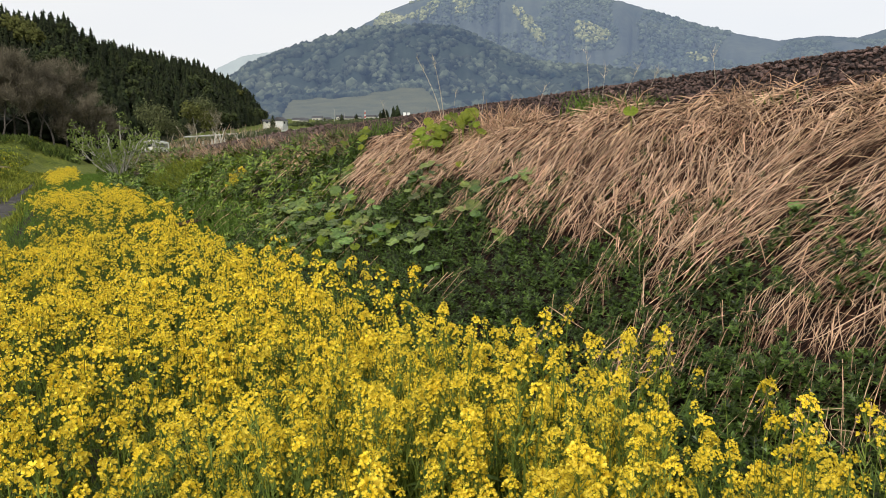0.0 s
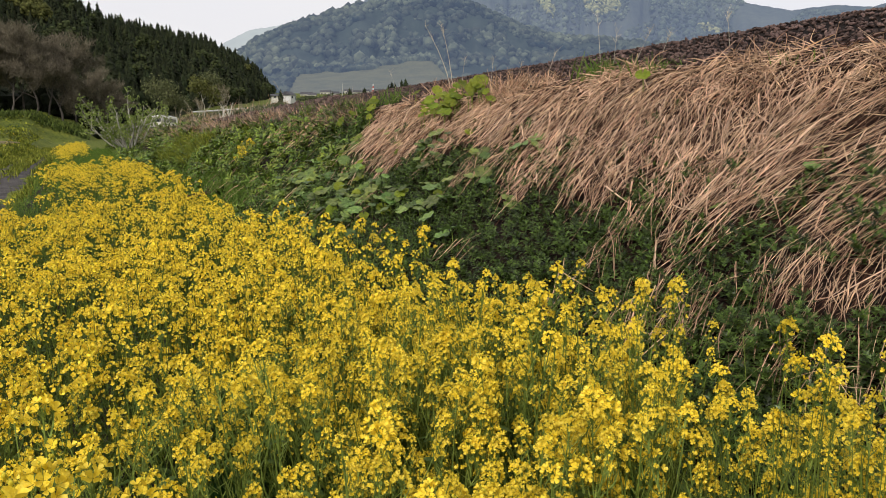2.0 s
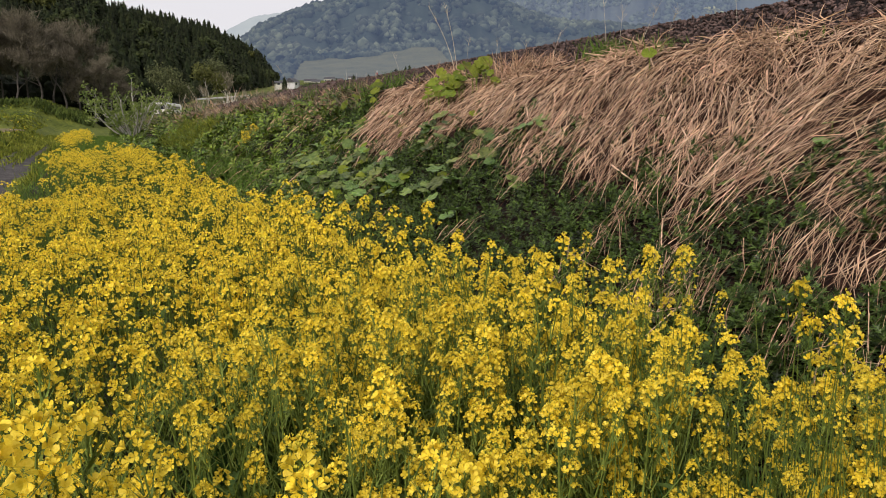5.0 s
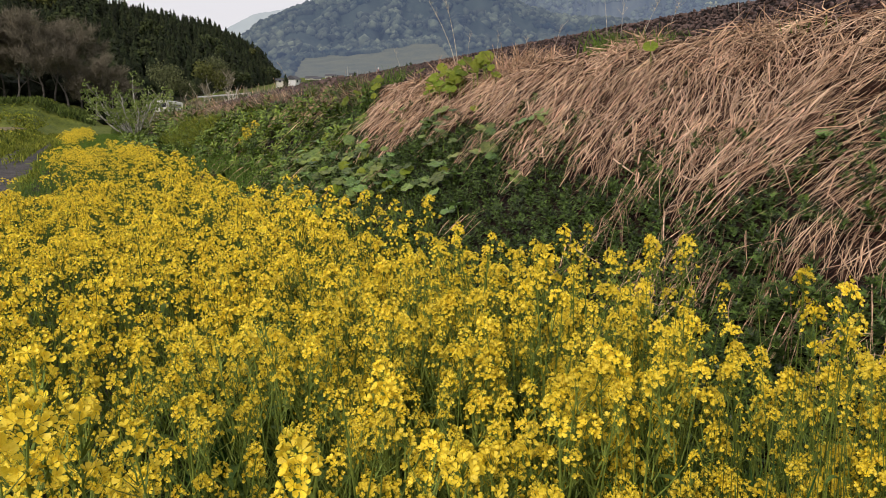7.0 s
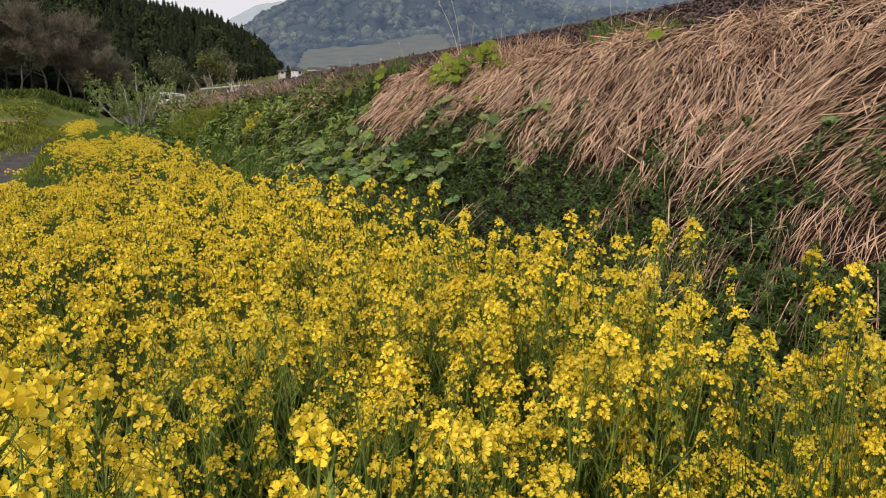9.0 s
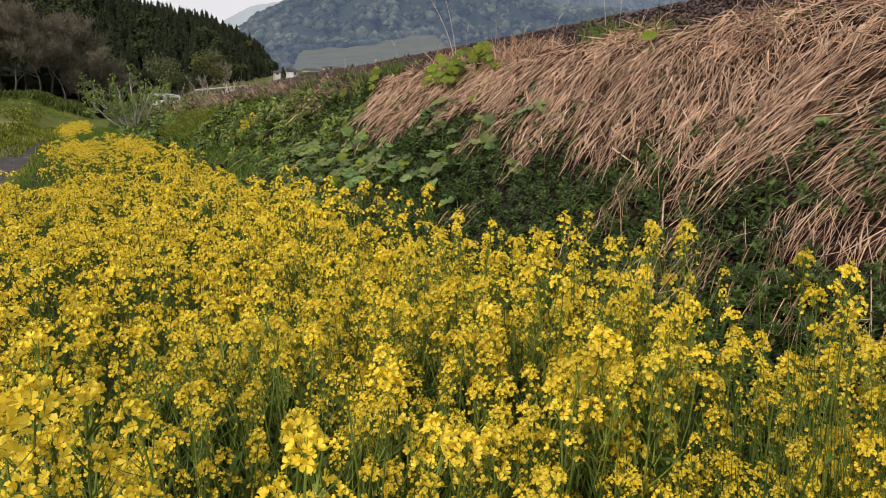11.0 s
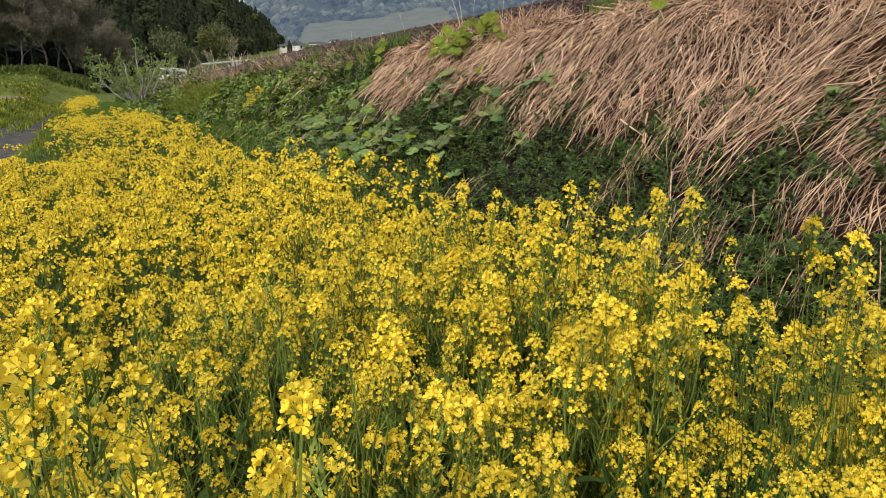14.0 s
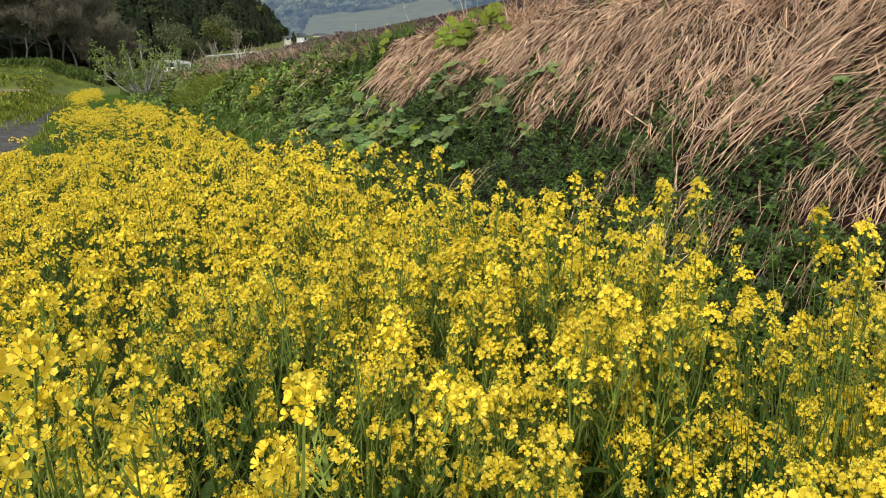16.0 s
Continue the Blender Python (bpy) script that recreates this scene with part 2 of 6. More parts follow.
def turn_mats(pos, yaw, tilt, tilt_dir, scale):
    """Matrices: spin by yaw, lean by tilt towards tilt_dir, scale, move."""
    pos, n = np.asarray(pos, dtype=float), len(pos)
    yaw, tilt, td, sc = (np.broadcast_to(np.asarray(a, dtype=float), (n,)) for a in (yaw, tilt, tilt_dir, scale))
    def rz(a):
        m = np.zeros((n, 3, 3))
        m[:, 0, 0] = m[:, 1, 1] = np.cos(a)
        m[:, 0, 1], m[:, 1, 0], m[:, 2, 2] = -np.sin(a), np.sin(a), 1
        return m
    def ry(a):
        m = np.zeros((n, 3, 3))
        m[:, 0, 0] = m[:, 2, 2] = np.cos(a)
        m[:, 0, 2], m[:, 2, 0], m[:, 1, 1] = np.sin(a), -np.sin(a), 1
        return m
    r = rz(td) @ ry(tilt) @ rz(yaw - td)
    out = np.zeros((n, 4, 4))
    out[:, :3, :3] = r * sc[:, None, None]
    out[:, :3, 3], out[:, 3, 3] = pos, 1
    return out


def tube(points, radii, sides=5):
    """A tapered tube along points."""
    p, r = np.asarray(points, dtype=float), np.asarray(radii, dtype=float)
    d = np.gradient(p, axis=0)
    d /= np.linalg.norm(d, axis=1)[:, None] + 1e-9
    ref = np.where(np.abs(d[:, 2:3]) > 0.9, [[1.0, 0, 0]], [[0, 0, 1.0]])
    a = np.cross(d, ref)
    a /= np.linalg.norm(a, axis=1)[:, None] + 1e-9
    b = np.cross(d, a)
    ang = np.arange(sides) * 2 * math.pi / sides
    v = (p[:, None] + r[:, None, None] * (np.cos(ang)[None, :, None] * a[:, None] + np.sin(ang)[None, :, None] * b[:, None])).reshape(-1, 3)
    f = []
    for i in range(len(p) - 1):
        for j in range(sides):
            q, w = i * sides + j, i * sides + (j + 1) % sides
            f += [(q, w, w + sides), (q, w + sides, q + sides)]
    k = (len(p) - 1) * sides
    f += [(k, k + j, k + j + 1) for j in range(1, sides - 1)]
    return v, np.array(f)


def box(x0, y0, z0, x1, y1, z1):
    v = np.array([(x, y, z) for z in (z0, z1) for x, y in ((x0, y0), (x1, y0), (x1, y1), (x0, y1))], dtype=float)
    f = [(0, 2, 1), (0, 3, 2), (4, 5, 6), (4, 6, 7)]
    for i in range(4):
        j = (i + 1) % 4
        f += [(i, j, j + 4), (i, j + 4, i + 4)]
    return v, np.array(f)


def bevel_box(name, x0, y0, z0, x1, y1, z1, r, mat):
    bm = bmesh.new()
    bmesh.ops.create_cube(bm, size=1, matrix=Matrix.Translation(((x0 + x1) / 2, (y0 + y1) / 2, (z0 + z1) / 2)) @ Matrix.Diagonal((x1 - x0, y1 - y0, z1 - z0, 1)))
    bmesh.ops.bevel(bm, geom=bm.edges[:], offset=r, segments=2, affect="EDGES", profile=0.5)
    me = bpy.data.meshes.new(name)
    bm.to_mesh(me)
    bm.free()
    me.materials.append(mat)
    return me


def part(name, me, parent, label="", m=None):
    ob = new(name, me)
    ob.parent = parent
    if m is not None:
        ob.matrix_basis = m
    if label:
        ob["label"] = label
    return ob


def root(name, m, label, category, group=""):
    ob = new(name)
    ob.empty_display_size = 0.1
    ob.matrix_basis = m
    return tagged(ob, label, category, group)


def blob(seed, sub=1):
    """A lumpy rounded clump of radius 1."""
    bm = bmesh.new()
    bmesh.ops.create_icosphere(bm, subdivisions=sub, radius=1)
    r = np.random.RandomState(seed)
    v = np.array([x.co[:] for x in bm.verts]) * (0.72 + 0.5 * r.rand(len(bm.verts), 1))
    f = np.array([[q.index for q in x.verts] for x in bm.faces])
    bm.free()
    return v, f


def lumps(x, y, s, seed=0.0):
    """Smooth noise, about -1 to 1, for arrays."""
    x, y = np.asarray(x, dtype=float) / s + seed, np.asarray(y, dtype=float) / s - seed
    return (np.sin(x * 1.7 + 1.3 * np.sin(y * 1.1 + seed)) + np.sin(y * 2.1 + 1.7 * np.sin(x * 0.9)) + np.sin((x + y) * 1.3 + 2 * np.sin((x - y) * 0.7))) / 3


# ---- the lie of the land ----
def track_x(y):
    y = np.asarray(y, dtype=float)
    c = np.clip(y - 130, 0, 95)
    return 6.4 + 0.00224 * c * c + 0.26 * np.clip(y - 225, 0, None)


def grade(y):
    return 0.011 * np.clip(np.asarray(y, dtype=float) - 15, 0, 240)


def bank_grade(y):
    y = np.asarray(y, dtype=float)
    t = np.clip((y - 15) / 25, 0, 1)
    return 0.0105 * np.clip(y - 90, 0, 300) - 0.14 * t * t * (3 - 2 * t)


def step(a, b, x):
    t = np.clip((np.asarray(x, dtype=float) - a) / (b - a), 0, 1)
    return t * t * (3 - 2 * t)


VALLEY_R = [0, 200, 300, 400, 700, 800, 1150, 4600]
VALLEY_Z = [0, 0, 4.0, 15.0, 38.5, 43, 60, 60]


def ground_z(x, y):
    x, y = np.asarray(x, dtype=float), np.asarray(y, dtype=float)
    r, az = np.hypot(x, y), np.degrees(np.arctan2(x, y))
    z = grade(y) + np.interp(r, VALLEY_R, VALLEY_Z) * step(2, 9, az)
    left = step(6, 2, az) * step(-1.0, -6.0, x - track_x(y) + 4)
    z = z + left * (0.5 * step(33, 36, r + 2 * lumps(x, y, 9)) * step(-3.4, -4.4, x) + 1.0 * step(60, 64, r + 5 * lumps(x, y, 17)) * step(-4.4, -6, x) + 1.6 * step(92, 98, r + 5 * lumps(x, y, 21)))
    z = z + 2.6 * step(95, 150, r) * step(12, 5, az) * step(-4.8, -8.0, x - track_x(y)) * step(-6, 0, az)
    near = step(60, 20, r)
    return z + 0.03 * lumps(x, y, 1.3) * near + 0.12 * lumps(x, y, 14, 3.0) * step(25, 60, r)


def bank_z(x, y):
    """Height of the embankment's near face at x."""
    x, y = np.asarray(x, dtype=float), np.asarray(y, dtype=float)
    u = x - track_x(y)
    return 0.84 * np.clip(u + 4.45, 0, 2.2) + bank_grade(y) + 0.025 * lumps(x, y, 0.55) * step(-4.4, -4.0, u) * step(-2.25, -2.5, u)


def polar_sheet(azs, rs_, zfun):
    a, r = np.meshgrid(np.radians(azs), rs_, indexing="ij")
    x, y = r * np.sin(a), r * np.cos(a)
    v = np.stack([x, y, zfun(x, y)], -1).reshape(-1, 3)
    n, m = a.shape
    i, j = np.meshgrid(np.arange(n - 1), np.arange(m - 1), indexing="ij")
    q = (i * m + j).ravel()
    return v, np.concatenate([np.stack([q, q + 1, q + m + 1], 1), np.stack([q, q + m + 1, q + m], 1)])


azs = np.concatenate([np.linspace(-180, -22, 40)[:-1], np.linspace(-22, 32, 190), np.linspace(32, 180, 40)[1:]])
radii = np.concatenate([[0.0], np.geomspace(0.4, 4700, 210)])
v, f = polar_sheet(azs, radii, ground_z)
ground = tagged(new("ground", mesh_from("ground", v, f, M_FIELD, smooth=True)), "rough grassy valley floor with low terraces", "ground", kind="structure")

# gravel track beside the field
ys = np.linspace(-12, 60, 260)
cols = np.linspace(-1.0, 1.0, 9)
px = (-2.2 - 0.010 * ys)[:, None] + cols[None] * (0.85 + 0.12 * np.sin(ys * 0.9) + 0.07 * np.sin(ys * 2.7))[:, None]
py = np.repeat(ys[:, None], 9, 1)
pz = ground_z(px, py) + 0.03 - 0.05 * np.abs(cols)[None] ** 3 - 0.02 * np.exp(-((np.abs(cols) - 0.55) / 0.2) ** 2)[None]
i, j = np.meshgrid(np.arange(len(ys) - 1), np.arange(8), indexing="ij")
q = (i * 9 + j).ravel()
tri = np.concatenate([np.stack([q, q + 1, q + 10], 1), np.stack([q, q + 10, q + 9], 1)])
tagged(new("path", mesh_from("path", np.stack([px, py, pz], -1).reshape(-1, 3), tri, M_PATH, smooth=True)), "dark grey gravel farm track beside the flowers", "path", kind="structure")

# bare soil under the flowers
def soil_patch(x0, x1, y0, y1, name):
    gx, gy = np.meshgrid(np.linspace(x0, x1, 40), np.linspace(y0, y1, 80), indexing="ij")
    edge = np.minimum(np.minimum(gx - x0, x1 - gx), np.minimum(gy - y0, y1 - gy))
    gz = ground_z(gx, gy) + np.where(edge < 1e-6, -0.05, 0.02 + 0.015 * lumps(gx, gy, 0.2))
    i, j = np.meshgrid(np.arange(39), np.arange(79), indexing="ij")
    q = (i * 80 + j).ravel()
    t = np.concatenate([np.stack([q, q + 80, q + 81], 1), np.stack([q, q + 81, q + 1], 1)])
    tagged(new(name, mesh_from(name, np.stack([gx, gy, gz], -1).reshape(-1, 3), t, M_SOIL, smooth=True)), "dark tilled soil under the rapeseed", "soil", kind="structure")


soil_patch(-1.5, 2.6, -1.5, 24, "ground_1")

# embankment and its ballast bed
def sweep(us, zs, ys_, sink=0.0):
    us, zs = np.array(us), np.array(zs)
    gx = track_x(ys_)[:, None] + us[None]
    gy = np.repeat(ys_[:, None], len(us), 1)
    gz = bank_grade(ys_)[:, None] + zs[None] + 0.025 * lumps(gx, gy, 0.55) * step(-4.4, -4.0, us)[None] * step(-2.25, -2.5, us)[None]
    i, j = np.meshgrid(np.arange(len(ys_) - 1), np.arange(len(us) - 1), indexing="ij")
    q = (i * len(us) + j).ravel()
    m = len(us)
    return np.stack([gx, gy, gz], -1).reshape(-1, 3), np.concatenate([np.stack([q, q + 1, q + m + 1], 1), np.stack([q, q + m + 1, q + m], 1)])


bank_y = np.concatenate([np.arange(-16, 30, 0.12), np.arange(30, 480, 1.5)])
us = np.concatenate([[-4.9], np.linspace(-4.45, -2.25, 24), [-1.6, 1.6, 2.25, 4.45, 4.9]])
zs = np.concatenate([[-0.6], 0.84 * (np.linspace(-4.45, -2.25, 24) + 4.45), [1.9, 1.9, 1.848, 0.0, -0.6]])
v, f = sweep(us, zs, bank_y)
embankment = tagged(new("embankment", mesh_from("embankment", v, f, M_BANK, smooth=True)), "railway embankment of brown soil, darkened as shade under dead grass", "embankment", kind="structure")
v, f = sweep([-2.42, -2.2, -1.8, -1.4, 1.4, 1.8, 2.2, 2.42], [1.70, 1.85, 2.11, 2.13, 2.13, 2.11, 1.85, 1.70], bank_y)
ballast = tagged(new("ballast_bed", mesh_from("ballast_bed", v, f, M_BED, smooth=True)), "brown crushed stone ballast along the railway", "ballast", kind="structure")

# ---- mountains and wooded hill ----
EYE = 1.39
FRONT_AZ = [-6, 6, 8.5, 9.74, 10.36, 11.59, 14.04, 16.53, 19.04, 21.57, 24.11, 26.66, 28.78, 30.91, 33.44, 36.77, 40.04, 45.15, 50.68, 56.35, 70, 90]
FRONT_EL = [2.5, 3.2, 4.6, 5.4, 6.05, 7.0, 8.1, 8.9, 9.65, 10.0, 10.1, 10.0, 9.1, 8.15, 7.3, 7.0, 6.6, 6.05, 5.4, 4.8, 4, 3]
HIGH_AZ = [14, 16.5, 18.19, 19.46, 22.01, 23.7, 25.81, 28.77, 35.03, 39.11, 41.12, 45.03, 48.03, 49.85, 52.28, 56.17, 70, 90]
HIGH_EL = [5.5, 7.4, 8.7, 9.8, 11.15, 11.78, 12.5, 12.75, 12.3, 11.45, 10.77, 9.41, 8.6, 8.18, 8.0, 7.8, 6, 4]
PALE_AZ = [2, 6, 8.79, 9.39, 11.2, 12.82, 14.86, 18, 24]
PALE_EL = [3, 5.2, 6.41, 6.75, 7.68, 7.92, 8.3, 8.0, 6]
EAST_AZ = [43, 46.96, 49.85, 52.28, 54.63, 56.14, 58.63, 75]
EAST_EL = [6.8, 7.9, 8.22, 8.36, 8.05, 8.45, 8.9, 7]


def mountain_point(az, u, az_t, el_t, r0, r1, el0, rough):
    """A point of a mountain face: u from 0 at its foot to 1 on its ridge."""
    el = el0 + (np.interp(az, az_t, el_t) - el0) * u
    gully = lumps(az * 3.0, u * 4.0, 2.1, r0 * 0.01) + 0.6 * lumps(az * 7.0, u * 6.0, 1.7, 2.0)
    r = r0 + (r1 - r0) * u ** 0.8 + rough * gully * np.sin(math.pi * np.clip(u, 0, 1)) * 0.5
    a = np.radians(az)
    return np.stack([r * np.sin(a), r * np.cos(a), EYE + r * np.tan(np.radians(el))], -1)


def mountain(name, label, mat, az_t, el_t, r0, r1, el0, rough, az0, az1, na=260, nu=60):
    a, u = np.meshgrid(np.linspace(az0, az1, na), np.linspace(0, 1, nu), indexing="ij")
    p = mountain_point(a, u, az_t, el_t, r0, r1, el0, rough)
    p[:, -1, 2] += rs.rand(na) * (r1 * 0.0012)
    back = p[:, -1:, :] * np.array([1.12, 1.12, 0.6])
    foot = p[:, :1, :] * np.array([1.0, 1.0, 1.0]) - np.array([0, 0, 60.0])
    p = np.concatenate([foot, p, back, back * np.array([1.05, 1.05, 0])], 1)
    n, m = p.shape[:2]
    i, j = np.meshgrid(np.arange(n - 1), np.arange(m - 1), indexing="ij")
    q = (i * m + j).ravel()
    f = np.concatenate([np.stack([q, q + 1, q + m + 1], 1), np.stack([q, q + m + 1, q + m], 1)])
    return tagged(new(name, mesh_from(name, p.reshape(-1, 3), f, mat, smooth=True)), label, "mountain", kind="structure")


FRONT = (FRONT_AZ, FRONT_EL, 820, 1500, 3.2, 160)
HIGH = (HIGH_AZ, HIGH_EL, 1750, 3000, 4.0, 420)
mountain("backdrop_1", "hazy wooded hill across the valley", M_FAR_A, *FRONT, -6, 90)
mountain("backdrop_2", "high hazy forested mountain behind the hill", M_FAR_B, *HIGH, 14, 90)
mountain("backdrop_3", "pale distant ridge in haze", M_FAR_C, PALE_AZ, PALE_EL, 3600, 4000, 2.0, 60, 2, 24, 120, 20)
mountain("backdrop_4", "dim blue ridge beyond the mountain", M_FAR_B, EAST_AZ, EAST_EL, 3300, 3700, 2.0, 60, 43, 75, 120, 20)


def meadow_top(az):
    return 4.45 + 0.125 * (az - 14.2) - 2.2 * step(24.2, 27.0, az) - 1.0 * step(14.4, 13.4, az) + 0.1 * np.sin(az * 0.9) + 0.05 * np.sin(az * 3.1)


def in_meadow(az, u):
    el = 3.2 + (np.interp(az, FRONT_AZ, FRONT_EL) - 3.2) * u
    return (az > 13.6) & (az < 26.6 + 0.4 * np.sin(el * 3)) & (el < meadow_top(az))


# open meadow at the hill's foot
a, t = np.meshgrid(np.linspace(13.5, 27.2, 140), np.linspace(0, 1, 24), indexing="ij")
top = meadow_top(a)
u = t * (top - 3.2) / (np.interp(a, FRONT_AZ, FRONT_EL) - 3.2)
p = mountain_point(a, u, *FRONT[:5], 0.0)
p = (p - np.array([0, 0, EYE])) * 0.86 + np.array([0, 0, EYE])
p[..., 2] += 0.5 * np.sin(t * 38 + np.sin(a * 1.3) * 2)
i, j = np.meshgrid(np.arange(139), np.arange(23), indexing="ij")
q = (i * 24 + j).ravel()
f = np.concatenate([np.stack([q, q + 1, q + 25], 1), np.stack([q, q + 25, q + 24], 1)])
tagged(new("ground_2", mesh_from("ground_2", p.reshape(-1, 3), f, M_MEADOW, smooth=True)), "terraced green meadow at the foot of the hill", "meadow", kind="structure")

# tree crowns over the far slopes
clumps = [blob(s) for s in range(6)]


def far_woods(name, label, mat, face, boxes, r_lo, r_hi, keep):
    az, u = np.concatenate([np.stack([a0 + (a1 - a0) * rs.rand(n), u0 + (u1 - u0) * rs.rand(n)]) for a0, a1, u0, u1, n in boxes], 1)
    ok = keep(az, u)
    az, u = az[ok], u[ok]
    p = mountain_point(az, u, *face)
    size = r_lo + (r_hi - r_lo) * rs.rand(len(p)) ** 2
    p[:, 2] += size * 0.1
    parts = []
    for k in range(6):
        sel = np.arange(len(p)) % 6 == k
        m = turn_mats(p[sel], rs.rand(sel.sum()) * 6.3, 0.0, 0.0, size[sel])
        m[:, 2, :3] *= (0.6 + 0.5 * rs.rand(sel.sum()))[:, None]
        parts.append(spread(*clumps[k], m))
    v, f = join(parts)
    return tagged(new(name, mesh_from(name, v, f, mat, smooth=True)), label, "forest", kind="stuff")


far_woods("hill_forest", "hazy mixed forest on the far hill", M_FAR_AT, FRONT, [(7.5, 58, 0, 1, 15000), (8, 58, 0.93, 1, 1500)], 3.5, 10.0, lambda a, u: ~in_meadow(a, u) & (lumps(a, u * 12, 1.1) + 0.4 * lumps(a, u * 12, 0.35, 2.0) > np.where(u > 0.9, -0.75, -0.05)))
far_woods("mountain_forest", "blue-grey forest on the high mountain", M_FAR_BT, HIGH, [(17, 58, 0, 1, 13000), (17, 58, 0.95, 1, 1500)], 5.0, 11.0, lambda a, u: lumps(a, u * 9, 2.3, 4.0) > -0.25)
# sun patches: paler crowns set where light falls on the slope
far_woods("fresh_woods", "paler tree crowns painted as sun patches on the mountain", M_FAR_LIT, HIGH, [(35.3, 38.6, 0.5, 0.8, 900), (30.5, 35, 0.5, 0.95, 1500), (18.5, 29, 0.78, 1, 1500), (43, 46, 0.5, 0.72, 300)], 5.0, 11.0,
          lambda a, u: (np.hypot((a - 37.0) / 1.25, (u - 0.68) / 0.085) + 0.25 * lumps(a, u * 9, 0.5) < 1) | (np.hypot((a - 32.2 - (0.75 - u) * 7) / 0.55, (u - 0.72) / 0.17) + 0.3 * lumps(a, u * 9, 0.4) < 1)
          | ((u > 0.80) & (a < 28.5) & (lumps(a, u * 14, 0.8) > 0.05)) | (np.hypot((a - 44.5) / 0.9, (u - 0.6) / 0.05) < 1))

# trees along the meadow's upper edge
n = 500
az = 13.2 + 14.2 * rs.rand(n)
el = meadow_top(az) + 0.02 + 0.25 * rs.rand(n) ** 2
u = (el - 3.2) / (np.interp(az, FRONT_AZ, FRONT_EL) - 3.2)
p = mountain_point(az, u, *FRONT[:5], 0.0)
p = (p - np.array([0, 0, EYE])) * 0.858 + np.array([0, 0, EYE])
q = 3.0 + 3.0 * rs.rand(n)
v, f = join([spread(*clumps[k], turn_mats(p[k::6], rs.rand(len(p[k::6])) * 6.3, 0.0, 0.0, q[k::6])) for k in range(6)])
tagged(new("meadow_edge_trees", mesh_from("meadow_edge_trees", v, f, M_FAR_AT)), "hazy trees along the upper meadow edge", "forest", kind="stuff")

# ---- cedars ----
def cedar_mesh(seed, n=130):
    """A conifer crown 1 m high: drooping sprays set all over a dense cone."""
    r = np.random.RandomState(seed)
    vs, fs, o = [], [], 0
    for i in range(n):
        h = 0.05 + 0.84 * (1 - math.sqrt(1 - (i + r.rand()) / n * 0.995))
        rad = 0.165 * (1 - h ** 1.8) ** 0.7 + 0.015
        a = i * 2.399 + r.rand() * 0.6
        ln, wd, dz = rad * (0.6 + 0.8 * r.rand()), (0.056 * (1.15 - h) + 0.026) * (0.7 + 0.6 * r.rand()), 0.10 * (1.1 - h)
        c, s = math.cos(a), math.sin(a)
        vs += [(0, 0, h + 0.07), (c * ln * 0.65 - s * wd, s * ln * 0.65 + c * wd, h - dz * 0.3), (c * ln, s * ln, h - dz), (c * ln * 0.65 + s * wd, s * ln * 0.65 - c * wd, h - dz * 0.3), (c * ln * 0.6, s * ln * 0.6, h + 0.045)]
        fs += [(o, o + 1, o + 4), (o + 1, o + 2, o + 4), (o + 4, o + 2, o + 3), (o, o + 4, o + 3)]
        o += 5
    cone = tube([(0, 0, 0.04), (0, 0, 0.5), (0, 0, 0.8), (0.01, 0, 0.93)], [0.09, 0.075, 0.035, 0.008], 7)
    return join([(np.array(vs), np.array(fs)), cone])


cedars = [cedar_mesh(s) for s in (11, 12, 13, 14)]
cedar_far = [cedar_mesh(s, 46) for s in (21, 22, 23)]
trunk_v, trunk_f = tube([(0, 0, -0.03), (0, 0, 0.3), (0, 0, 0.9)], [0.016, 0.012, 0.004], 6)
HILL_AZ = [-40, -12.33, -8.45, -4.12, -2.19, -0.51, 0.78, 3.23, 8.05, 9.96, 11.52, 12.3, 12.75]
HILL_TOP = [20, 14.04, 12.21, 9.75, 9.7, 9.9, 8.75, 8.15, 7.25, 6.15, 5.2, 4.2, 3.2]
HILL_BASE_AZ = [-40, -4.65, -1.34, 3.99, 7.83, 11.02, 12.75]
HILL_BASE = [1.4, 1.46, 1.5, 1.07, 1.58, 2.0, 2.5]
HILL_R_AZ = [-40, -2, 2, 4, 6, 9, 11, 12.75]
HILL_R = [300, 305, 325, 335, 345, 370, 435, 520]


def tree_height(az):
    return np.interp(az, [-40, 0, 6, 12.7], [12.5, 12.5, 12.5, 13])


def hill_point(az, u):
    rb = np.interp(az, HILL_R_AZ, HILL_R)
    r = rb * (1 + 0.62 * u)
    zb = EYE + rb * np.tan(np.radians(np.interp(az, HILL_BASE_AZ, HILL_BASE)))
    rt = rb * 1.62
    zt = EYE + rt * np.tan(np.radians(np.interp(az, HILL_AZ, HILL_TOP))) - 0.80 * tree_height(az)
    z = zb + (np.maximum(zt, zb) - zb) * u ** 0.9
    a = np.radians(az)
    return np.stack([r * np.sin(a), r * np.cos(a), z], -1)


a, u = np.meshgrid(np.linspace(-40, 12.75, 120), np.linspace(0, 1, 24), indexing="ij")
p = hill_point(a, u)
p = np.concatenate([p[:, :1] - np.array([0, 0, 12.0]), p, p[:, -1:] * np.array([1.3, 1.3, 0.8]), p[:, -1:] * np.array([1.6, 1.6, 0])], 1)
m_ = p.shape[1]
i, j = np.meshgrid(np.arange(119), np.arange(m_ - 1), indexing="ij")
q = (i * m_ + j).ravel()
f = np.concatenate([np.stack([q, q + 1, q + m_ + 1], 1), np.stack([q, q + m_ + 1, q + m_], 1)])
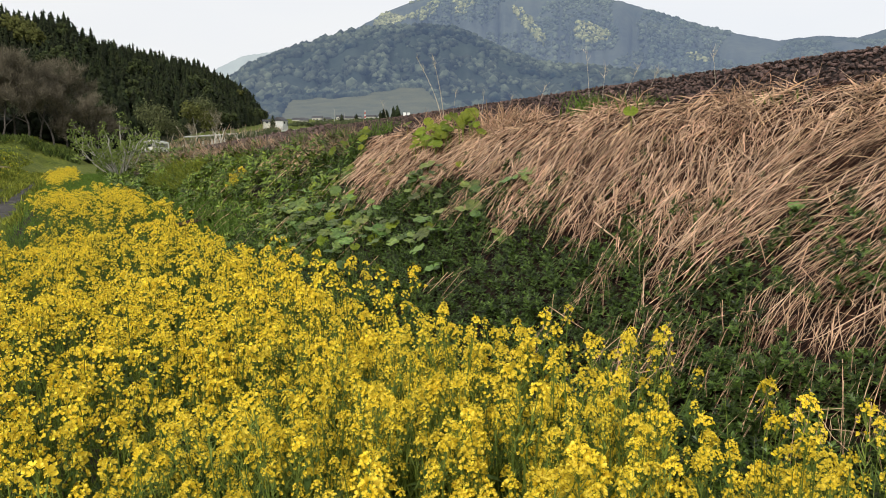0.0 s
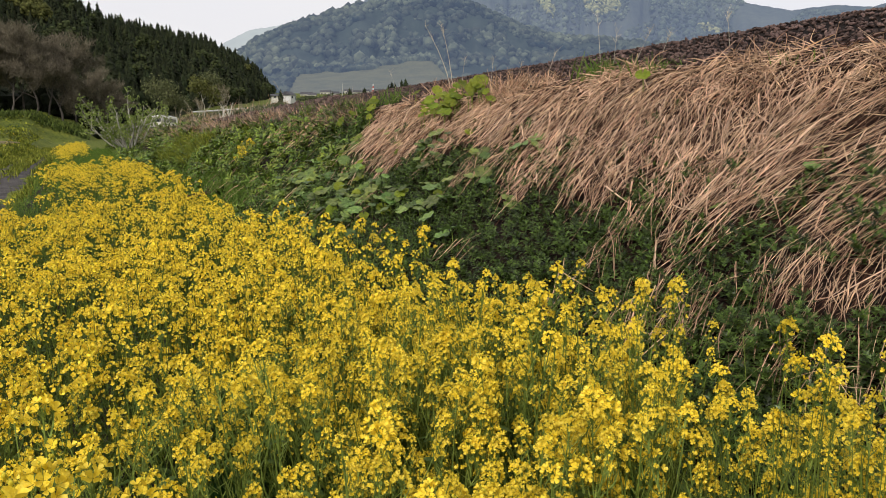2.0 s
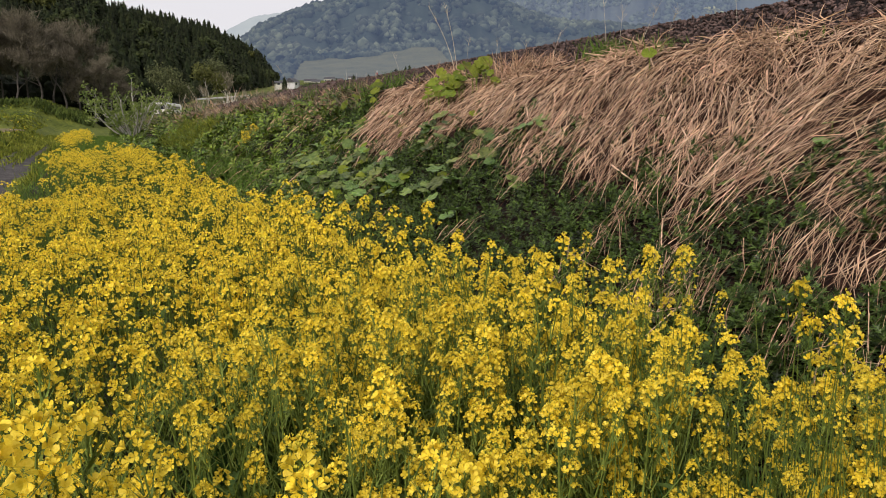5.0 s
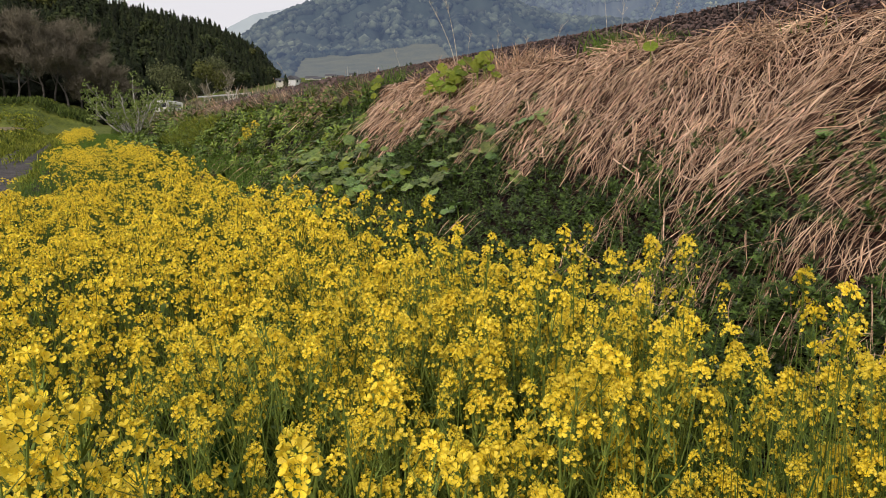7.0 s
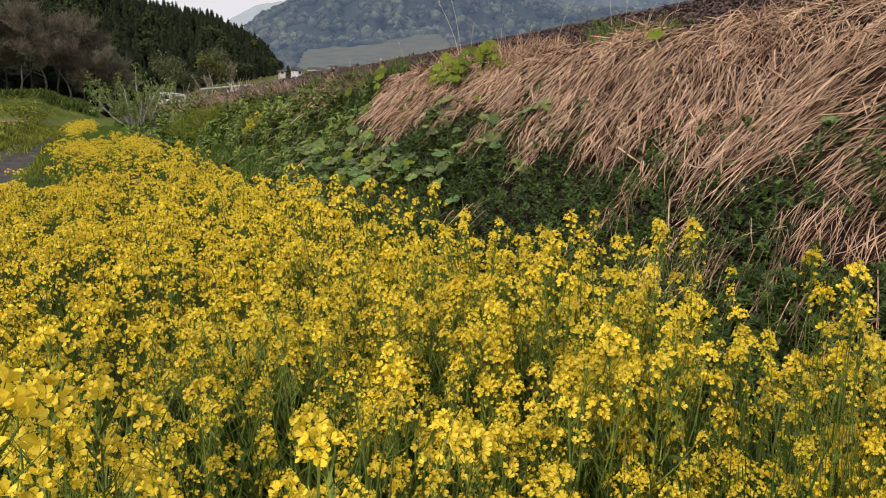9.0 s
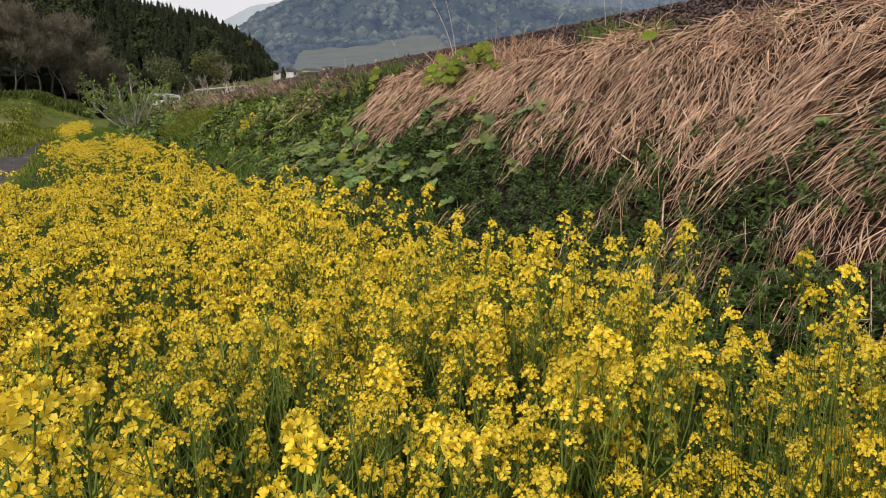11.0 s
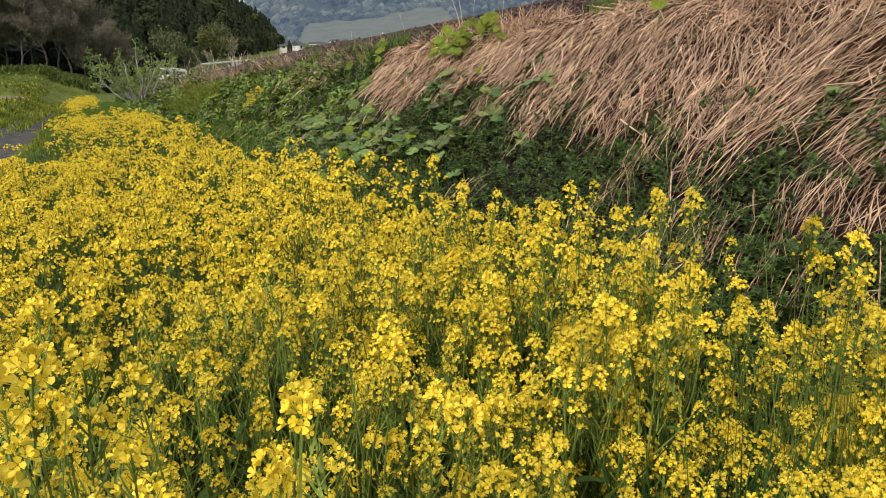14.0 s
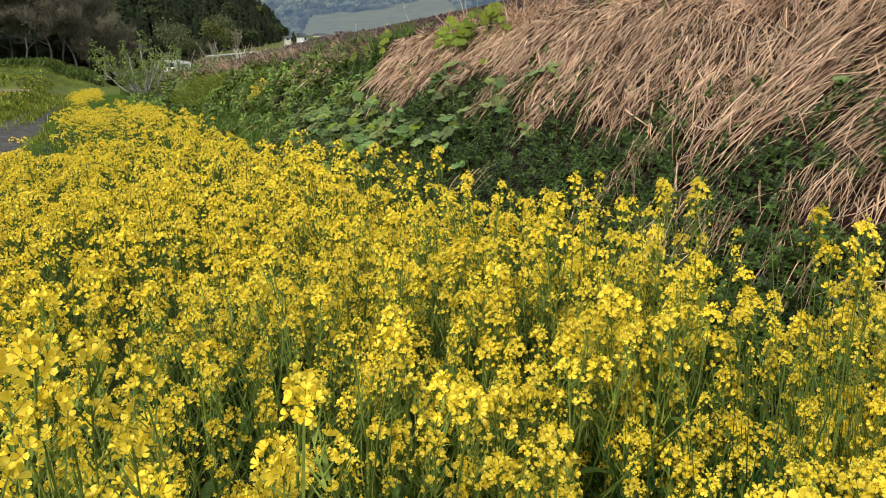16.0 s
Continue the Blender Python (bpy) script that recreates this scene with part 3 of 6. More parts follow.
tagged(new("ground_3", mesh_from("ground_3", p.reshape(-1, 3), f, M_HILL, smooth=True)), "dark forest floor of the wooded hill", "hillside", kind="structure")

cedar_me = [(mesh_from("crown", *c, M_CEDAR), mesh_from("trunk", trunk_v, trunk_f, M_BARK)) for c in cedars]


def cedar_tree(p, h, k):
    c, t = cedar_me[k % 4]
    ob = root("cedar_tree", Matrix.Translation(p) @ Matrix.Rotation(k * 2.4, 4, "Z") @ Matrix.Diagonal((h * (0.85 + 0.6 * ((k * 37) % 10) / 10),) * 2 + (h, 1)), "tall dark green cedar on the wooded hill", "conifer tree", "cedars on the hill")
    part("trunk", t, ob)
    part("crown", c, ob)


spots = []
for _ in range(40000):
    az, uu = -13 + 25.6 * rs.rand(), rs.rand()
    spots.append((az, uu))
spots = np.array(spots)
pp = hill_point(spots[:, 0], spots[:, 1])
chosen, cells = [], {}
for s, p in zip(spots, pp):
    gap = (2.0 + 0.0045 * np.hypot(p[0], p[1])) * (0.68 if s[1] > 0.8 else 1)
    key = (int(p[0] // gap), int(p[1] // (gap * 1.15)))
    if key in cells:
        continue
    cells[key] = 1
    chosen.append((s[1], *p, s[0]))
chosen.sort(key=lambda c: math.hypot(c[1], c[2]))
near_n, far_m = 0, [[], [], []]
for k, (uu, x, y, z, az) in enumerate(chosen):
    if uu < 0.03:
        continue
    h = float(tree_height(az)) * (0.66 + 0.40 * rs.rand() + 0.25 * rs.rand() ** 6) * (1.12 if az < -1.5 else 1) * (0.85 if uu < 0.1 else 1)
    if near_n < 230 and -5.5 < az:
        near_n += 1
        cedar_tree((x, y, z - 0.2), h, k)
    else:
        w = h * (0.8 + 0.75 * rs.rand())
        a_ = rs.rand() * 6.3
        far_m[k % 3].append([[w * math.cos(a_), -w * math.sin(a_), 0, x], [w * math.sin(a_), w * math.cos(a_), 0, y], [0, 0, h, z - 0.2], [0, 0, 0, 1]])
v, f = join([spread(*cedar_far[k], np.array(far_m[k])) for k in range(3)])
tagged(new("cedar_forest", mesh_from("cedar_forest", v, f, M_CEDARS)), "dense dark cedar plantation covering the hill", "forest", kind="stuff")
# lighter broadleaf crowns among the cedars
pick = [c for c in chosen if lumps(c[4] * 1.0, c[0] * 9, 1.3, 9.0) > 0.35 and c[0] < 0.8 and rs.rand() < 0.22]
ms = []
for uu, x, y, z, az in pick:
    for _ in range(46):
        e = rs.randn(3)
        e *= rs.rand() ** 0.4 / np.linalg.norm(e)
        q = 0.4 + 0.6 * rs.rand()
        ms.append([[q, 0, 0, x + 3.2 * e[0]], [0, q, 0, y + 3.2 * e[1]], [0, 0, q, z + 8.6 + 3.0 * e[2]], [0, 0, 0, 1]])
v, f = spread(*clumps[0], np.array(ms))
tagged(new("broadleaf_crowns", mesh_from("broadleaf_crowns", v, f, M_HILLCROWN)), "olive green broadleaf crowns among the cedars", "forest", kind="stuff")
# budding yellow-green crowns
ms = []
for az, uu, size in [(-3.6, 0.74, 1.0), (-3.1, 0.70, 1.2), (-2.6, 0.66, 1.1), (-2.9, 0.60, 0.8), (-2.2, 0.58, 0.9), (10.9, 0.55, 0.5)]:
    x, y, z = (float(c) for c in np.ravel(hill_point(np.array([az]), np.array([uu]))))
    for _ in range(int(150 * size)):
        e = rs.randn(3)
        e *= rs.rand() ** 0.4 / np.linalg.norm(e)
        q = 0.4 + 0.6 * rs.rand()
        ms.append([[q, 0, 0, x + 5.2 * size * e[0]], [0, q, 0, y + 5.2 * size * e[1]], [0, 0, q, z + 11.5 + 4.6 * size * e[2]], [0, 0, 0, 1]])
tagged(new("broadleaf_crowns", mesh_from("broadleaf_crowns", *spread(*clumps[1], np.array(ms)), M_YELLOWCROWN)), "budding yellow-green crowns among the dark cedars", "forest", kind="stuff")


# ---- broadleaf and bare trees ----
def limb_set(r, height, forks, spread_, depth=3):
    """Points of trunk and limbs: lists of (points, radii, level)."""
    out, tips = [], []
    def grow(p, d, ln, rad, lev):
        n = 4
        pts, q = [p.copy()], p.copy()
        for _ in range(n):
            d = d + (r.rand(3) - 0.5) * 0.35
            d[2] += 0.05
            d = d / np.linalg.norm(d)
            q = q + d * ln / n
            pts.append(q.copy())
        out.append((np.array(pts), np.linspace(rad, rad * 0.55, n + 1), lev))
        if lev >= depth:
            tips.append((q, d))
            return
        for k in range(forks):
            a = 2 * math.pi * (k + r.rand() * 0.7) / forks
            e = d * 0.75 + np.array([math.cos(a), math.sin(a), 0.25]) * spread_
            at = pts[-1] if k < 2 else pts[2 + k % 2]
            grow(at, e / np.linalg.norm(e), ln * (0.62 + 0.15 * r.rand()), rad * 0.5, lev + 1)
    grow(np.zeros(3) - np.array([0, 0, 0.1]), np.array([0, 0, 1.0]), height * 0.36, height * 0.011, 0)
    return out, tips


def twig_cloud(r, tips, ln, n, width):
    vs, fs, o = [], [], 0
    for q, d in tips:
        for _ in range(n):
            e = d * 0.5 + np.array([0, 0, 0.35]) + (r.rand(3) - 0.5) * 1.5
            e /= np.linalg.norm(e)
            s = np.cross(e, r.rand(3) - 0.5)
            s /= np.linalg.norm(s) + 1e-6
            a = q - d * ln * 1.6 * r.rand() + (r.rand(3) - 0.5) * ln * 0.9
            b = a + e * ln * (0.6 + 0.6 * r.rand())
            vs += [a - s * width, a + s * width, b]
            fs.append((o, o + 1, o + 2))
            o += 3
    return np.array(vs), np.array(fs)


def leaf_cloud(r, tips, rad, n, size):
    vs, fs, o = [], [], 0
    for q, d in tips:
        c = q + d * rad * 0.3
        for _ in range(n):
            e = r.randn(3)
            e *= rad * r.rand() ** 0.4 / np.linalg.norm(e)
            a, b = r.randn(3), r.randn(3)
            a *= size * (0.6 + 0.8 * r.rand()) / np.linalg.norm(a)
            b = np.cross(a, b)
            b *= size * 0.55 / (np.linalg.norm(b) + 1e-6)
            p = c + e
            vs += [p - a, p + b, p + a, p - b]
            fs += [(o, o + 1, o + 2), (o, o + 2, o + 3)]
            o += 4
    return np.array(vs), np.array(fs)


def tree(kind, seed, height, forks, sp, depth, bark, crown_mat, crown):
    r = np.random.RandomState(seed)
    limbs, tips = limb_set(r, height, forks, sp, depth)
    trunk = tube(limbs[0][0], limbs[0][1], 7)
    rest = join([tube(p, q, 4) for p, q, lev in limbs[1:]])
    if kind == "bare":
        cv, cf = twig_cloud(r, tips, height * 0.075, crown[0], crown[1])
    else:
        cv, cf = leaf_cloud(r, tips, crown[2], crown[0], crown[1])
    return mesh_from("trunk", *trunk, bark, smooth=True), mesh_from("limb", *rest, bark, smooth=True), mesh_from("crown", cv, cf, crown_mat)


def place_tree(name, meshes, az, r, h_scale, label, category, group="", z=None, spin=0.0, wide=1.0):
    x, y = r * math.sin(radians(az)), r * math.cos(radians(az))
    z = float(ground_z(x, y)) if z is None else z
    ob = root(name, Matrix.Translation((x, y, z)) @ Matrix.Rotation(spin, 4, "Z") @ Matrix.Diagonal((h_scale * wide, h_scale * wide, h_scale, 1)), label, category, group)
    for n, me in zip(("trunk", "limb", "crown"), meshes):
        part(n, me, ob)
    return ob


bare = [tree("bare", 31 + s, 11.0, 3, 0.75, 4, M_BARK, M_BARETWIG, (64, 0.024)) for s in range(3)]
for k, (az, r, hs) in enumerate([(-9.5, 126, 1.1), (-8.0, 129, 1.2), (-6.6, 126, 1.15), (-5.3, 128, 1.2), (-4.5, 124, 1.15), (-3.8, 129, 1.25), (-3.0, 125, 1.2), (-2.3, 128, 1.22), (-1.5, 125, 1.15), (-0.7, 129, 1.12), (0.2, 127, 1.0), (1.0, 131, 0.9), (1.8, 133, 0.75)]):
    place_tree("bare_tree", bare[k % 3], az, r, hs, "leafless grey-brown tree at the forest edge", "bare tree", "bare trees at the forest edge", spin=k * 1.7, z=float(ground_z(r * math.sin(radians(az)), r * math.cos(radians(az)))) - 0.1, wide=1.15)
# dark clumps added to make the shade beneath the bare trees
n = 420
az, rr_ = -13 + 16.5 * rs.rand(n), 132 + 9 * rs.rand(n)
pos = np.stack([rr_ * np.sin(np.radians(az)), rr_ * np.cos(np.radians(az)), 0 * az], 1)
pos[:, 2] = ground_z(pos[:, 0], pos[:, 1]) + 0.4 + 3.6 * rs.rand(n) ** 1.5
v, f = join([spread(*clumps[k], turn_mats(pos[k::6], rs.rand(len(pos[k::6])) * 6.3, 0.0, 0.0, 0.8 + 0.9 * rs.rand(len(pos[k::6])))) for k in range(6)])
tagged(new("understory", mesh_from("understory", v, f, M_UNDER)), "dark clumps added as the shade under the bare trees", "bushes", kind="stuff")
pinkish = tree("bare", 41, 10.0, 3, 0.5, 4, M_PALEBARK, M_TWIG, (12, 0.03))
place_tree("bare_tree", pinkish, 9.1, 250, 1.25, "leafless reddish tree before the cedars", "bare tree", z=6.5)
place_tree("bare_tree", pinkish, 7.2, 245, 0.8, "leafless pale-trunked tree before the cedars", "bare tree", z=6.0, spin=2)
for az, r, h, k in [(9.75, 240, 0.5, 1), (10.3, 245, 0.55, 2), (11.0, 250, 0.5, 3), (11.6, 260, 0.45, 4)]:
    place_tree("bare_tree", pinkish, az, r, h, "slim pale leafless tree by the railway", "bare tree", "slim bare trees by the railway", z=6.3 + 0.4 * k, spin=k, wide=0.5)
broad = [tree("leafy", 51 + s, 8.0, 3, 0.8, 3, M_PALEBARK if s else M_BARK, M_YELLOWCROWN if s else M_EDGECROWN, (34, 0.28, 1.5)) for s in range(2)]
place_tree("broadleaf_tree", broad[0], 4.9, 252, 1.75, "olive green broadleaf tree at the forest edge", "broadleaf tree", z=6.6, wide=0.9)
place_tree("broadleaf_tree", broad[0], 6.0, 262, 1.1, "olive green broadleaf tree at the forest edge", "broadleaf tree", z=7.2)
place_tree("broadleaf_tree", broad[1], 7.6, 250, 1.75, "yellow-green tree with pale trunks", "broadleaf tree", z=6.6, spin=1.1)
place_tree("broadleaf_tree", broad[0], 8.3, 330, 1.6, "yellow-green tree among the cedars", "broadleaf tree", z=16.0, spin=2.1)

# cluster of dead standing stems
rd = np.random.RandomState(57)
stems = []
for k in range(36):
    az = 8.9 + 0.9 * rd.rand() if k < 16 else 5.6 + 6.5 * rd.rand()
    q = 228 + 12 * rd.rand()
    x, y = q * math.sin(radians(az)), q * math.cos(radians(az))
    zb = EYE + q * math.tan(radians(float(np.interp(az, [5, 8, 11, 14], [0.75, 1.1, 1.5, 2.0])))) - 1.0
    h, lx, ly = (3.0 + 3.5 * rd.rand()) * (1.0 if k < 16 else 0.6), 0.9 * rd.randn(), 0.9 * rd.randn()
    stems.append(tube([(x, y, zb), (x + lx * 0.4, y + ly * 0.4, zb + h * 0.5), (x + lx, y + ly, zb + h)], [0.10, 0.08, 0.04], 5))
tagged(new("dead_stems", mesh_from("dead_stems", *join(stems), M_PALEBARK)), "pale dead stems standing before the dark cedars", "dead stems", kind="stuff")

# pale dead scrub and bushes beyond the railway
r_ = np.random.RandomState(58)
n = 3600
az = 5.2 + 8.6 * r_.rand(n)
rr_ = 236 + 60 * r_.rand(n) + 9 * np.clip(az - 8, 0, 6)
el = np.interp(az, [5, 8, 11, 14], [0.95, 1.5, 1.95, 2.4]) + 0.14 * r_.randn(n)
pos = np.stack([rr_ * np.sin(np.radians(az)), rr_ * np.cos(np.radians(az)), EYE + rr_ * np.tan(np.radians(el)) - 1.2], 1)
ms = []
way = r_.randn(n, 3) * 0.45
way[:, 2] = 1
way /= np.linalg.norm(way, axis=1)[:, None]
hgt = (0.8 + 1.6 * r_.rand(n)) * (1 + 1.8 * (r_.rand(n) < 0.07))
side = np.cross(way, r_.randn(n, 3))
side /= np.linalg.norm(side, axis=1)[:, None]
v = np.stack([pos - side * 0.09, pos + side * 0.09, pos + way * hgt[:, None] + side * 0.02, pos + way * hgt[:, None] - side * 0.02], 1).reshape(-1, 3)
f = (np.array([(0, 1, 2), (0, 2, 3)])[None] + (np.arange(n) * 4)[:, None, None]).reshape(-1, 3)
tagged(new("dead_scrub", mesh_from("dead_scrub", v, f, [M_TWIG, M_STRAW], np.repeat(r_.rand(n) < 0.3, 2).astype(int))), "pale dead scrub beyond the railway", "scrub", kind="stuff")
n = 620
az = 5.5 + 8.0 * r_.rand(n) ** 0.8
rr_ = 262 + 140 * r_.rand(n)
el = np.interp(az, [5, 8, 11, 14], [0.95, 1.4, 1.8, 2.25]) + 0.0015 * (rr_ - 262)
pos = np.stack([rr_ * np.sin(np.radians(az)), rr_ * np.cos(np.radians(az)), EYE + rr_ * np.tan(np.radians(el))], 1)
q = 0.7 + 1.5 * r_.rand(n)
v, f = join([spread(*clumps[k], turn_mats(pos[k::6], r_.rand(len(pos[k::6])) * 6.3, 0.0, 0.0, q[k::6])) for k in range(6)])
tagged(new("roadside_bushes", mesh_from("roadside_bushes", v, f, M_CROWN)), "dull olive bushes by the road", "bushes", kind="stuff")

# bare earth along the terrace steps
def soil_step(az0, az1, rad, name, label):
    az = np.linspace(az0, az1, 60)
    tt = np.linspace(0, 1, 60)
    rows = []
    for du, dz in ((-1.6, -0.15), (-0.9, 0.10), (-0.2, 0.30), (0.9, 0.36), (1.8, -0.1)):
        rr = rad + du * (0.8 + 0.3 * np.sin(tt * 19)) + 1.2 * np.sin(tt * 7)
        x, y = rr * np.sin(np.radians(az)), rr * np.cos(np.radians(az))
        rows.append(np.stack([x, y, ground_z(x, y) + (dz + 0.06 * lumps(x, y, 1.3)) * np.sin(math.pi * tt) ** 0.4 - 0.03], 1))
    p = np.stack(rows, 1)
    i, j = np.meshgrid(np.arange(59), np.arange(4), indexing="ij")
    q = (i * 5 + j).ravel()
    tagged(new(name, mesh_from(name, p.reshape(-1, 3), np.concatenate([np.stack([q, q + 1, q + 6], 1), np.stack([q, q + 6, q + 5], 1)]), M_EARTH, smooth=True)), label, "soil", kind="structure")


soil_step(-9, -3.9, 58, "ground_4", "low ridge of bare tan earth on the terrace")
soil_step(-9, -1.2, 117.5, "ground_5", "thin line of bare earth under the bare trees")

# flowering shrub beside the field
shrub_r = np.random.RandomState(61)
vs, tips, main_stems = [], [], []
for k in range(17):
    a = 2 * math.pi * k / 9 + shrub_r.rand() * 0.5
    lean = 0.45 + 1.7 * shrub_r.rand()
    ln = 2.2 + 1.2 * shrub_r.rand()
    d = np.array([math.cos(a) * lean, math.sin(a) * lean, 1.0])
    d /= np.linalg.norm(d)
    pts = [np.array([0.12 * math.cos(a), 0.12 * math.sin(a), -0.1])]
    for s in range(6):
        d = d + (shrub_r.rand(3) - 0.5) * 0.3 + np.array([0, 0, 0.05])
        d /= np.linalg.norm(d)
        pts.append(pts[-1] + d * ln / 6)
    main_stems.append(tube(pts, np.linspace(0.060, 0.020, 7), 6))
    for s in (2, 3, 4, 4, 5, 5, 6):
        e = d * 0.6 + (shrub_r.rand(3) - np.array([0.5, 0.5, 0.3])) * 1.5
        e /= np.linalg.norm(e)
        l2 = 0.5 + 0.5 * shrub_r.rand()
        q = [pts[s], pts[s] + e * l2 * 0.5, pts[s] + e * l2 + np.array([0, 0, 0.08])]
        vs.append(tube(q, [0.016, 0.012, 0.007], 4))
        tips.append((q[-1], e))
        tips.append((q[1], e))
sx, sy = 52 * math.sin(radians(2.55)), 52 * math.cos(radians(2.55))
shrub = root("shrub", Matrix.Translation((sx, sy, float(ground_z(sx, sy)))) @ Matrix.Diagonal((1.12, 1.12, 1.08, 1)), "open multi-stemmed shrub with pale bark and fresh leaves", "shrub")
for s in main_stems:
    part("stem", mesh_from("stem", *s, M_PALEBARK, smooth=True), shrub, "pale grey stem")
tagged(part("twig", mesh_from("twig", *join(vs), M_PALEBARK, smooth=True), shrub, "thin pale twigs"), kind="stuff")
tagged(part("foliage", mesh_from("foliage", *leaf_cloud(shrub_r, tips, 0.22, 15, 0.080), M_FRESH), shrub, "small fresh green leaves"), kind="stuff")

# ---- railcar ----
car = root("railcar", Matrix.Translation((float(track_x(200)), 200.0, float(bank_grade(200)) + 2.14)) @ Matrix.Rotation(radians(-17), 4, "Z"), "cream single diesel railcar on the railway", "train")
car_body = part("body", bevel_box("body", -1.4, -9.5, 0.95, 1.4, 9.5, 3.45, 0.18, M_CREAM), car)
part("roof", bevel_box("roof", -1.25, -9.3, 3.4, 1.25, 9.3, 3.68, 0.12, M_WHITE), car, "pale roof")
part("skirt", bevel_box("skirt", -1.3, -9.0, 0.35, 1.3, 9.0, 0.96, 0.05, M_ROOF), car, "dark underframe")
win = mesh_from("window", *box(-0.02, -0.62, 0, 0.02, 0.62, 0.85), M_GLASS)
for side in (-1.41, 1.41):
    for k in range(9):
        part("window", win, car_body, "dark window", Matrix.Translation((side, -6.4 + k * 1.6, 2.15)))
    door = mesh_from("door", *box(-0.025, -0.5, 0, 0.025, 0.5, 2.1), M_WHITE)
    for yy in (-8.4, 8.4):
        part("door", door, car, "white folding door", Matrix.Translation((side, yy, 1.05)))
wind = mesh_from("windscreen", *box(-0.5, -0.02, 0, 0.5, 0.02, 1.0), M_GLASS)
for yy in (-9.51, 9.51):
    for xx in (-0.78, 0.78):
        part("windscreen", wind, car_body, "dark windscreen", Matrix.Translation((xx, yy, 2.1)) @ Matrix.Diagonal((0.95, 1, 1, 1)))
    part("end_door", mesh_from("end_door", *box(-0.28, -0.03, 0, 0.28, 0.03, 2.1), M_GREY), car, "grey end door", Matrix.Translation((0, yy, 1.1)))
    for xx in (-0.9, 0.9):
        part("headlight", bevel_box("headlight", -0.12, -0.04, -0.12, 0.12, 0.04, 0.12, 0.03, M_WHITE), car_body, "round white headlight", Matrix.Translation((xx, yy, 1.45)))
part("roof_unit", bevel_box("roof_unit", -0.8, -2.4, 3.66, 0.8, 0.4, 3.95, 0.06, M_GREY), car, "grey cooling unit")
part("roof_unit", bevel_box("roof_unit", -0.8, 4.0, 3.66, 0.8, 6.2, 3.92, 0.06, M_GREY), car, "grey cooling unit")
wheel_v, wheel_f = tube([(-0.07, 0, 0), (0.07, 0, 0)], [0.43, 0.43], 14)
cap = [(0, k + 1, k) for k in range(1, 13)]
wheel = mesh_from("wheel", wheel_v, np.concatenate([wheel_f, cap]), M_GREY)
for yy in (-7.6, -5.6, 5.6, 7.6):
    for xx in (-0.72, 0.72):
        part("wheel", wheel, car, "", Matrix.Translation((xx, yy, 0.43)))

# ---- village ----
def at(az, r, el):
    return (r * math.sin(radians(az)), r * math.cos(radians(az)), EYE + r * math.tan(radians(el)))


def house(az, r, el, w, d, h, rh, label, wall=None, spin=0.0):
    x, y, z = at(az, r, el)
    ob = root("house", Matrix.Translation((x, y, z)) @ Matrix.Rotation(radians(-az + spin), 4, "Z"), label, "house")
    part("wall", mesh_from("wall", *box(-w / 2, -d / 2, -8, w / 2, d / 2, h), wall or M_WHITE), ob)
    o = 0.5
    rv = np.array([(-w / 2 - o, -d / 2 - o, h - 0.1), (w / 2 + o, -d / 2 - o, h - 0.1), (w / 2 + o, d / 2 + o, h - 0.1), (-w / 2 - o, d / 2 + o, h - 0.1), (-w / 2 - o, 0, h + rh), (w / 2 + o, 0, h + rh)])
    part("roof", mesh_from("roof", rv, [(0, 1, 5), (0, 5, 4), (2, 3, 4), (2, 4, 5), (1, 2, 5), (3, 0, 4), (0, 2, 1), (0, 3, 2)], M_ROOF), ob)
    wn_ = mesh_from("window", *box(-0.7, -0.06, 0, 0.7, 0.06, 1.2), M_GLASS)
    for k in range(max(1, int(w // 3))):
        part("window", wn_, ob, "", Matrix.Translation((-w / 2 + 1.5 + 3 * k, -d / 2, 1.0)))
    part("door", mesh_from("door", *box(-0.45, -0.07, 0, 0.45, 0.07, 2.0), M_GREY), ob, "", Matrix.Translation((w / 2 - 0.7, -d / 2, 0)))


house(13.75, 400, 2.72, 5.0, 6, 2.6, 2.0, "white-walled house with dark roof", spin=58)
house(12.85, 430, 2.75, 5.0, 5, 2.0, 1.2, "low pale house by the hill", M_CREAM, 10)
for az, r, el, w in [(15.1, 620, 2.66, 9), (15.5, 600, 2.6, 6), (16.5, 660, 2.82, 8), (17.2, 640, 2.72, 6), (18.2, 690, 2.92, 7), (18.7, 650, 2.82, 12), (19.5, 700, 2.9, 6), (20.5, 690, 2.95, 8), (21.3, 720, 3.0, 6)]:
    house(az, r, el + 0.22, w, 7, 3.2, 1.8, "small pale house in the far village", M_CREAM, (az * 37) % 50 - 25)


def rod(name, p0, p1, rad, mat, parent, label="", sides=6):
    return part(name, mesh_from(name, *tube([p0, p1], [rad, rad * 0.8], sides), mat), parent, label)


# white road barrier by the hill's foot
barrier = root("road_barrier", Matrix(), "white metal road barrier along the far road", "guardrail")
pts = [at(a, 300 + (a - 7) * 7, e) for a, e in zip(np.linspace(6.9, 15.4, 24), np.linspace(1.85, 2.45, 24))]
part("rail", mesh_from("rail", *tube(pts, np.full(24, 0.34), 5), M_WHITE), barrier)
for p in pts:
    rod("post", (p[0], p[1], p[2] - 3.5), (p[0], p[1], p[2] + 0.2), 0.12, M_GREY, barrier)

